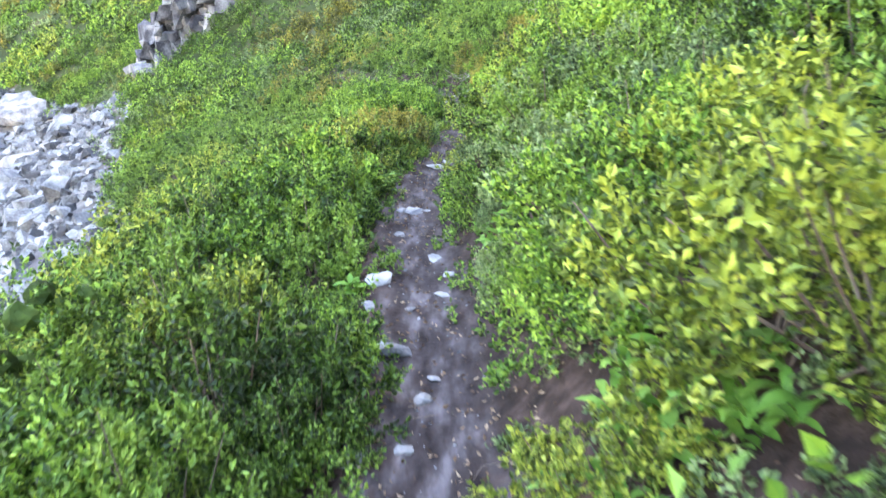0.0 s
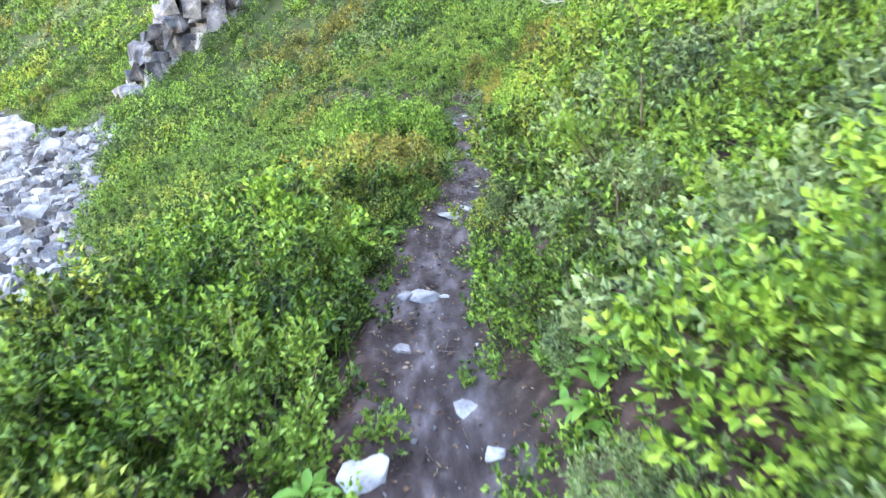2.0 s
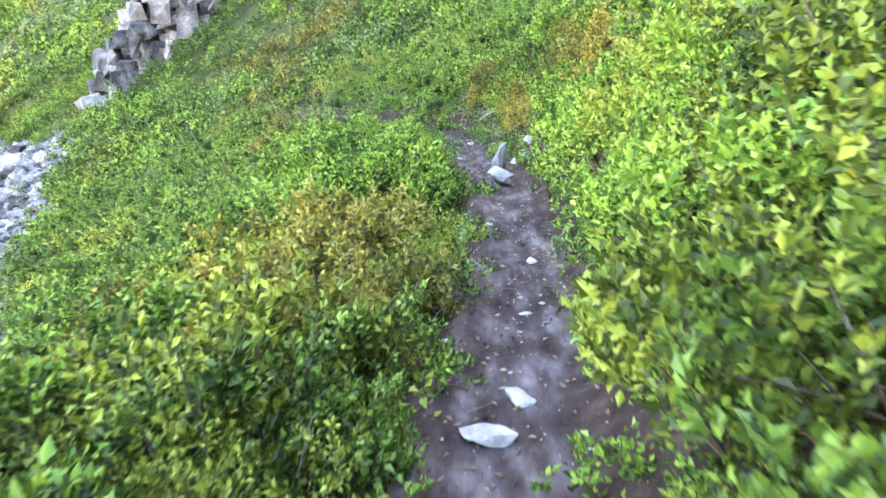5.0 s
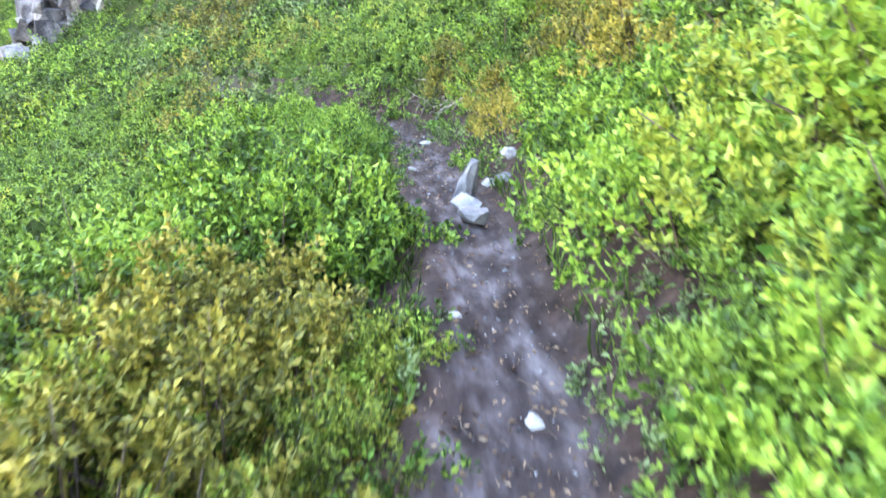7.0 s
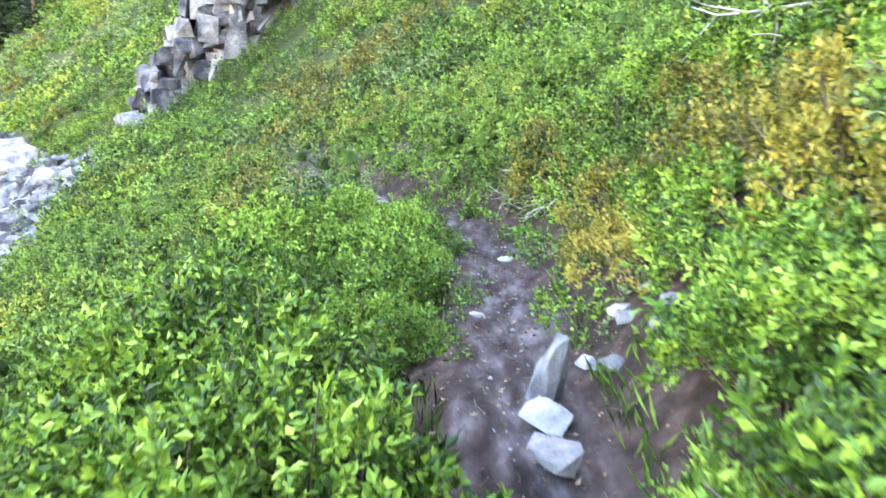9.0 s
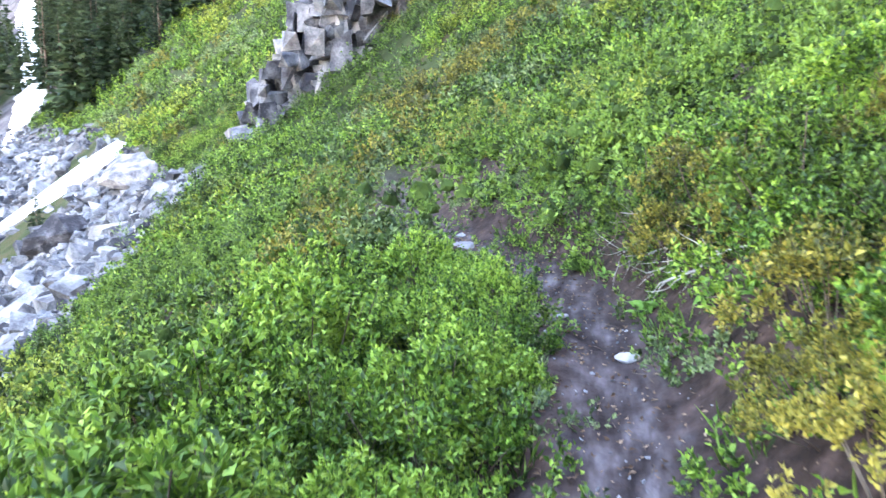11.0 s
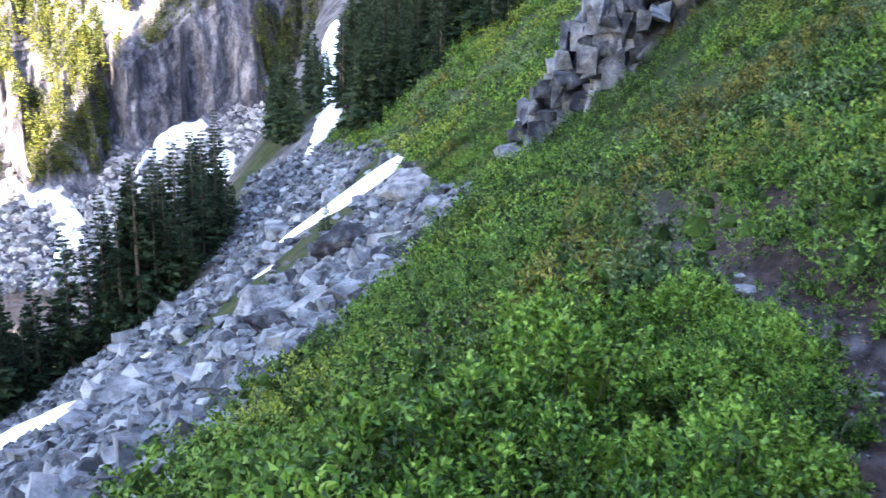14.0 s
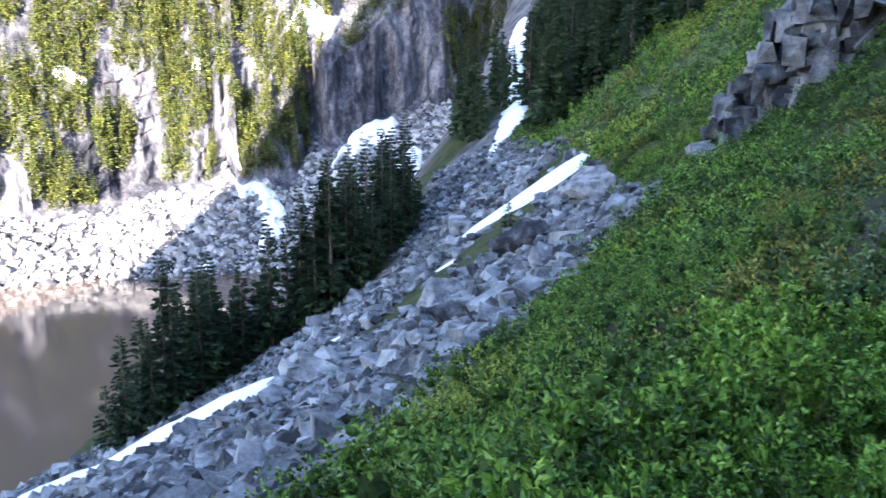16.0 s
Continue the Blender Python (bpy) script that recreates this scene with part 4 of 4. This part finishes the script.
def wall_snow(a0, h0, a1, h1, wide, seed, label):
    """A snowfield on the cirque wall along a line from (a0, h0) to (a1, h1), wide in metres, with a ragged rim."""
    n, m = 34, 15
    t, u = np.meshgrid(np.linspace(0, 1, n), np.linspace(-1, 1, m), indexing="ij")
    span = math.hypot((a1 - a0) * 3.4, h1 - h0)
    rim = np.sqrt(np.clip(1 - np.abs(2 * t - 1) ** 5, 0, 1)) * (1 + 0.45 * fbm(t * span / 4 + 3 * seed, np.sign(u) * 5, seed, 3))
    off = u * rim * wide / 2
    da, dh = (a1 - a0) * 3.4 / span, (h1 - h0) / span
    a, h = a0 + (a1 - a0) * t - dh * off / 3.4, h0 + (h1 - h0) * t + da * off
    p = wall_point(a, h)
    p = (p + wall_point(a + 0.25, h) + wall_point(a - 0.25, h)) / 3
    out = np.stack([np.sin(np.radians(a)), -np.cos(np.radians(a)), np.full_like(a, 0.9)], -1)
    p = p + out * (1.2 * (1 - u ** 4) * rim - 0.25)[..., None]
    k = (np.arange(n - 1)[:, None] * m + np.arange(m - 1)).ravel()
    me = mesh_of("snow_patch", p.reshape(-1, 3), np.stack([k, k + 1, k + m + 1, k + m], 1), SNOW, True)
    return tagged(new("snow_patch", me), label, "snow")


WALL_SNOW = (
    (48.3, -1.5, 52.2, -1.0, 7.0, "triangular white snowfield under the dark cliff"),
    (52.0, -1.5, 53.4, -3.0, 2.2, "tail of the white snowfield under the dark cliff"),
    (60.4, -0.8, 57.6, -2.2, 3.2, "white snow cone between the buttresses"),
    (58.2, -1.5, 57.2, -9.5, 9.0, "white snow bank running down to the lake"),
    (60.3, 3.5, 60.3, 9.0, 3.5, "small white snow patch in a gully"),
    (53.0, 30.0, 56.0, 42.0, 8.0, "white snowfield high on the cirque wall"),
    (58.4, -10.5, 58.7, -13.0, 2.0, "small white snow patch on the scree"),
    (62.3, -13.5, 62.9, -12.2, 2.2, "small white snow patch at the lake shore"),
    (48.2, -9.0, 46.6, -17.0, 6.0, "white snow patch between dark firs"),
    (62.0, 29.0, 62.7, 31.0, 2.2, "narrow white snow patch on a ledge"),
    (69.5, 27.0, 71.5, 33.0, 3.0, "white snow patch among sunlit conifers"),
    (38.6, 22.0, 39.6, 8.0, 3.6, "narrow white snow gully among dark firs"),
    (35.8, 13.0, 36.4, 11.0, 2.2, "small white snow patch high in the forest"),
    (36.6, -1.0, 37.0, -3.0, 2.2, "small white snow patch in the forest"),
)
for k, row in enumerate(WALL_SNOW):
    wall_snow(*row[:5], 40 + k, row[5])


# ---- plants and litter by the trail ----
def broad_leaf(length, width, bend):
    """One curved leaf with a folded rib, along +y."""
    verts, faces, n = [], [], 6
    for k in range(n + 1):
        s = k / n
        w = width / 2 * math.sin(math.pi * min(1.0, 0.06 + 0.94 * s)) ** 0.8
        y, z = length * s * (1 - 0.12 * bend * s), length * (0.55 * s - bend * 0.62 * s * s)
        verts += [(-w, y, z + w * 0.35), (0, y, z), (w, y, z + w * 0.35)]
        if k < n:
            q = 3 * k
            faces += [(q, q + 1, q + 4, q + 3), (q + 1, q + 2, q + 5, q + 4)]
    return np.array(verts), np.array(faces)


rng = np.random.default_rng(21)
leaf_meshes = [mesh_of("leaf", *broad_leaf(l, w, b), LEAF_BROAD, True) for l, w, b in ((0.17, 0.055, 0.7), (0.21, 0.06, 0.9), (0.13, 0.06, 0.5), (0.24, 0.07, 1.05))]


def broadleaf_plant(x, y, count, size, label):
    root = new("broadleaf_plant")
    root.location = (x, y, float(height(x, y)) - 0.01)
    for k in range(count):
        ob = child("leaf", leaf_meshes[int(rng.integers(4))], root)
        ob.location = (rng.normal() * 0.02, rng.normal() * 0.02, rng.uniform(0, 0.12) * size)
        ob.rotation_euler = (rng.uniform(-0.1, 0.6), rng.normal() * 0.2, 2.4 * k + rng.normal() * 0.3)
        ob.scale = (size * rng.uniform(0.45, 0.78),) * 3
    return tagged(root, label, "plant", "leafy plants beside the trail")


for x, y, s in ((0.57, 8.47, 0.99), (0.65, 8.17, 1.06), (0.39, 8.16, 0.86), (0.54, 7.83, 1.06), (0.68, 8.55, 0.92), (0.7, 7.95, 1.06), (0.46, 7.95, 0.99), (0.53, 8.8, 0.79), (0.41, 8.55, 0.66), (0.62, 7.6, 0.92),
                (0.4, 2.08, 0.92), (0.58, 1.81, 1.06), (0.92, 1.97, 1.12), (0.87, 3.2, 1.06), (0.68, 1.95, 1.06), (0.46, 1.87, 0.99), (0.26, 4.8, 0.79), (0.38, 4.44, 0.99), (0.33, 4.28, 0.92), (0.45, 4.52, 0.99), (0.3, 4.6, 0.79),
                (1.06, 11.64, 1.12), (1.0, 11.3, 1.12), (0.83, 11.9, 0.92), (0.78, 12.25, 0.86), (0.97, 12.15, 1.06), (0.14, 16.2, 0.66), (-0.1, 11.5, 0.53), (0.35, 15.4, 0.86), (0.5, 15.45, 0.86),
                (0.75, 2.2, 1.1), (0.8, 1.72, 1.1), (0.62, 2.32, 1.1), (0.9, 2.25, 1.2), (0.84, 1.9, 1.2), (0.55, 2.1, 1.0), (0.5, 1.75, 1.0), (0.62, 1.95, 1.1), (0.75, 1.8, 1.0), (0.85, 2.1, 1.3), (0.7, 2.45, 1.3), (0.95, 2.35, 1.2), (0.9, 1.7, 0.9), (0.32, 4.7, 0.8), (0.42, 4.5, 0.9), (0.4, 5.0, 0.8), (0.5, 4.2, 0.9), (0.36, 3.9, 0.7),
                (0.55, 8.3, 1.1), (0.68, 8.5, 1.2), (0.85, 8.4, 1.1), (0.75, 8.9, 1.2), (0.95, 8.8, 1.1), (0.62, 9.2, 1.0), (0.9, 9.3, 1.2), (0.58, 8.0, 0.9), (0.8, 8.0, 1.0),
                (0.95, 12.1, 1.1), (1.05, 12.5, 1.2), (0.9, 11.6, 1.1), (1.15, 11.9, 1.1), (1.0, 12.9, 1.0), (0.62, 15.0, 0.9), (0.75, 14.6, 1.0), (0.55, 15.6, 0.8), (-0.42, 10.6, 0.7), (-0.4, 6.9, 0.7), (-0.5, 4.2, 0.8), (-0.3, 11.3, 0.7)):
    broadleaf_plant(x, y, int(rng.integers(11, 18)), s, "bright green broad-leaved plant growing at the trail's edge")


def wander(start, way, length, bend, steps=7):
    p, d = np.array(start, float), unit(np.array(way, float))
    pts = [p]
    for _ in range(steps):
        d = unit(d + rng.normal(size=3) * bend)
        p = p + d * length / steps
        pts.append(p)
    return np.array(pts)


def dead_branch(start, way, length, thick, twigs, label):
    root = new("dead_branch")
    main = wander(start, way, length, 0.16, 9)
    v, f = rods([(main, thick, thick * 0.3)], 6)
    child("limb", mesh_of("limb", v, f, GREY_WOOD, True), root)
    for k in range(twigs):
        p = main[2 + k % 7]
        side = unit(np.array(way) + rng.normal(size=3) * 0.8)
        v, f = rods([(wander(p, side, length * rng.uniform(0.25, 0.6), 0.22), thick * 0.4, thick * 0.12)], 4)
        child("twig", mesh_of("twig", v, f, GREY_WOOD, True), root)
    return tagged(root, label, "branch")


for x, y, up, way, length in ((2.9, 13.9, 0.45, (-1, 0.5, -0.12), 1.9), (2.8, 14.2, 0.3, (-1, 0.55, 0.0), 1.7), (2.7, 13.6, 0.15, (-0.9, 0.5, -0.1), 1.3), (3.0, 14.8, 0.5, (-1, 0.2, -0.1), 1.4)):
    dead_branch((x, y, float(height(x, y)) + up), way, length, 0.022, 7, "bare grey dead branch hanging over the brush")
for x, y, way, length in ((0.75, 15.9, (-1, -0.5, -0.4), 0.6), (0.85, 15.5, (-1, 0.1, -0.5), 0.6), (0.6, 16.4, (-0.8, -0.6, -0.4), 0.6), (0.9, 17.0, (-0.7, -0.7, -0.3), 0.8), (0.8, 15.2, (-0.9, 0.4, -0.5), 0.5), (0.7, 16.1, (-0.9, 0.3, -0.45), 0.6), (1.6, 3.1, (-0.8, -0.5, -0.5), 0.5), (1.5, 6.9, (-0.9, -0.4, -0.5), 0.6), (-2.3, 5.4, (0.5, 0.8, 0.3), 0.9), (-2.6, 3.6, (0.7, 0.7, 0.35), 1.0)):
    dead_branch((x, y, float(height(x, y)) + 0.06), way, length, 0.011, 7, "weathered root and twigs lying on bare earth")
paths = []
for k in range(240):
    y = rng.uniform(1.2, 18)
    x = float(trail_x(y)) + rng.normal() * 0.3 + (0.15 if y > 11 else 0)
    l, a = rng.uniform(0.03, 0.16), rng.uniform(0, 6.28)
    z = float(height(x, y)) + 0.006
    paths.append(([(x, y, z), (x + l / 2 * math.cos(a), y + l / 2 * math.sin(a), z + 0.01), (x + l * math.cos(a + 0.3), y + l * math.sin(a + 0.3), z)], 0.0022, 0.0012))
v, f = rods(paths, 4)
tagged(new("fallen_twigs", mesh_of("fallen_twigs", v, f, BARK)), "thin dry twigs scattered on the trail", "twigs", kind="stuff")
n = 5200
y = rng.uniform(0.8, 19, n)
x = trail_x(y) + rng.choice([-1, 1], n) * np.abs(rng.normal(size=n) * 0.3 + 0.3) + 0.12
base = np.stack([x, y, height(x, y) + 0.008], 1)
way = unit(np.stack([rng.normal(size=n), rng.normal(size=n), rng.uniform(-0.1, 0.5, n)], 1))
s = rng.uniform(0.012, 0.035, n)
v, f = leaf_arrays(rng, base, way, s, s * 0.5)
tagged(new("leaf_litter", mesh_of("leaf_litter", v, f, DEAD_LEAF)), "dry brown leaf litter along the trail's edges", "litter", kind="stuff")
n = 2600
y = rng.uniform(1, 20, n)
tuft = vnoise(y / 0.35, 0 * y, 91) > 0.25
side = rng.choice([-1, 1], n)
x = trail_x(y) + side * (0.3 + np.abs(rng.normal(size=n)) * 0.07)
base = np.stack([x, y, height(x, y) - 0.005], 1)[tuft]
way = unit(np.stack([-side * 0.25 + rng.normal(size=n) * 0.35, rng.normal(size=n) * 0.35, np.ones(n)], 1))[tuft]
s = rng.uniform(0.06, 0.17, len(base))
v, f = leaf_arrays(rng, base, way, s, 0.009)
tagged(new("grass_tufts", mesh_of("grass_tufts", v, f, LEAF_GREEN)), "short green grass tufts lining the dirt trail", "grass", kind="stuff")
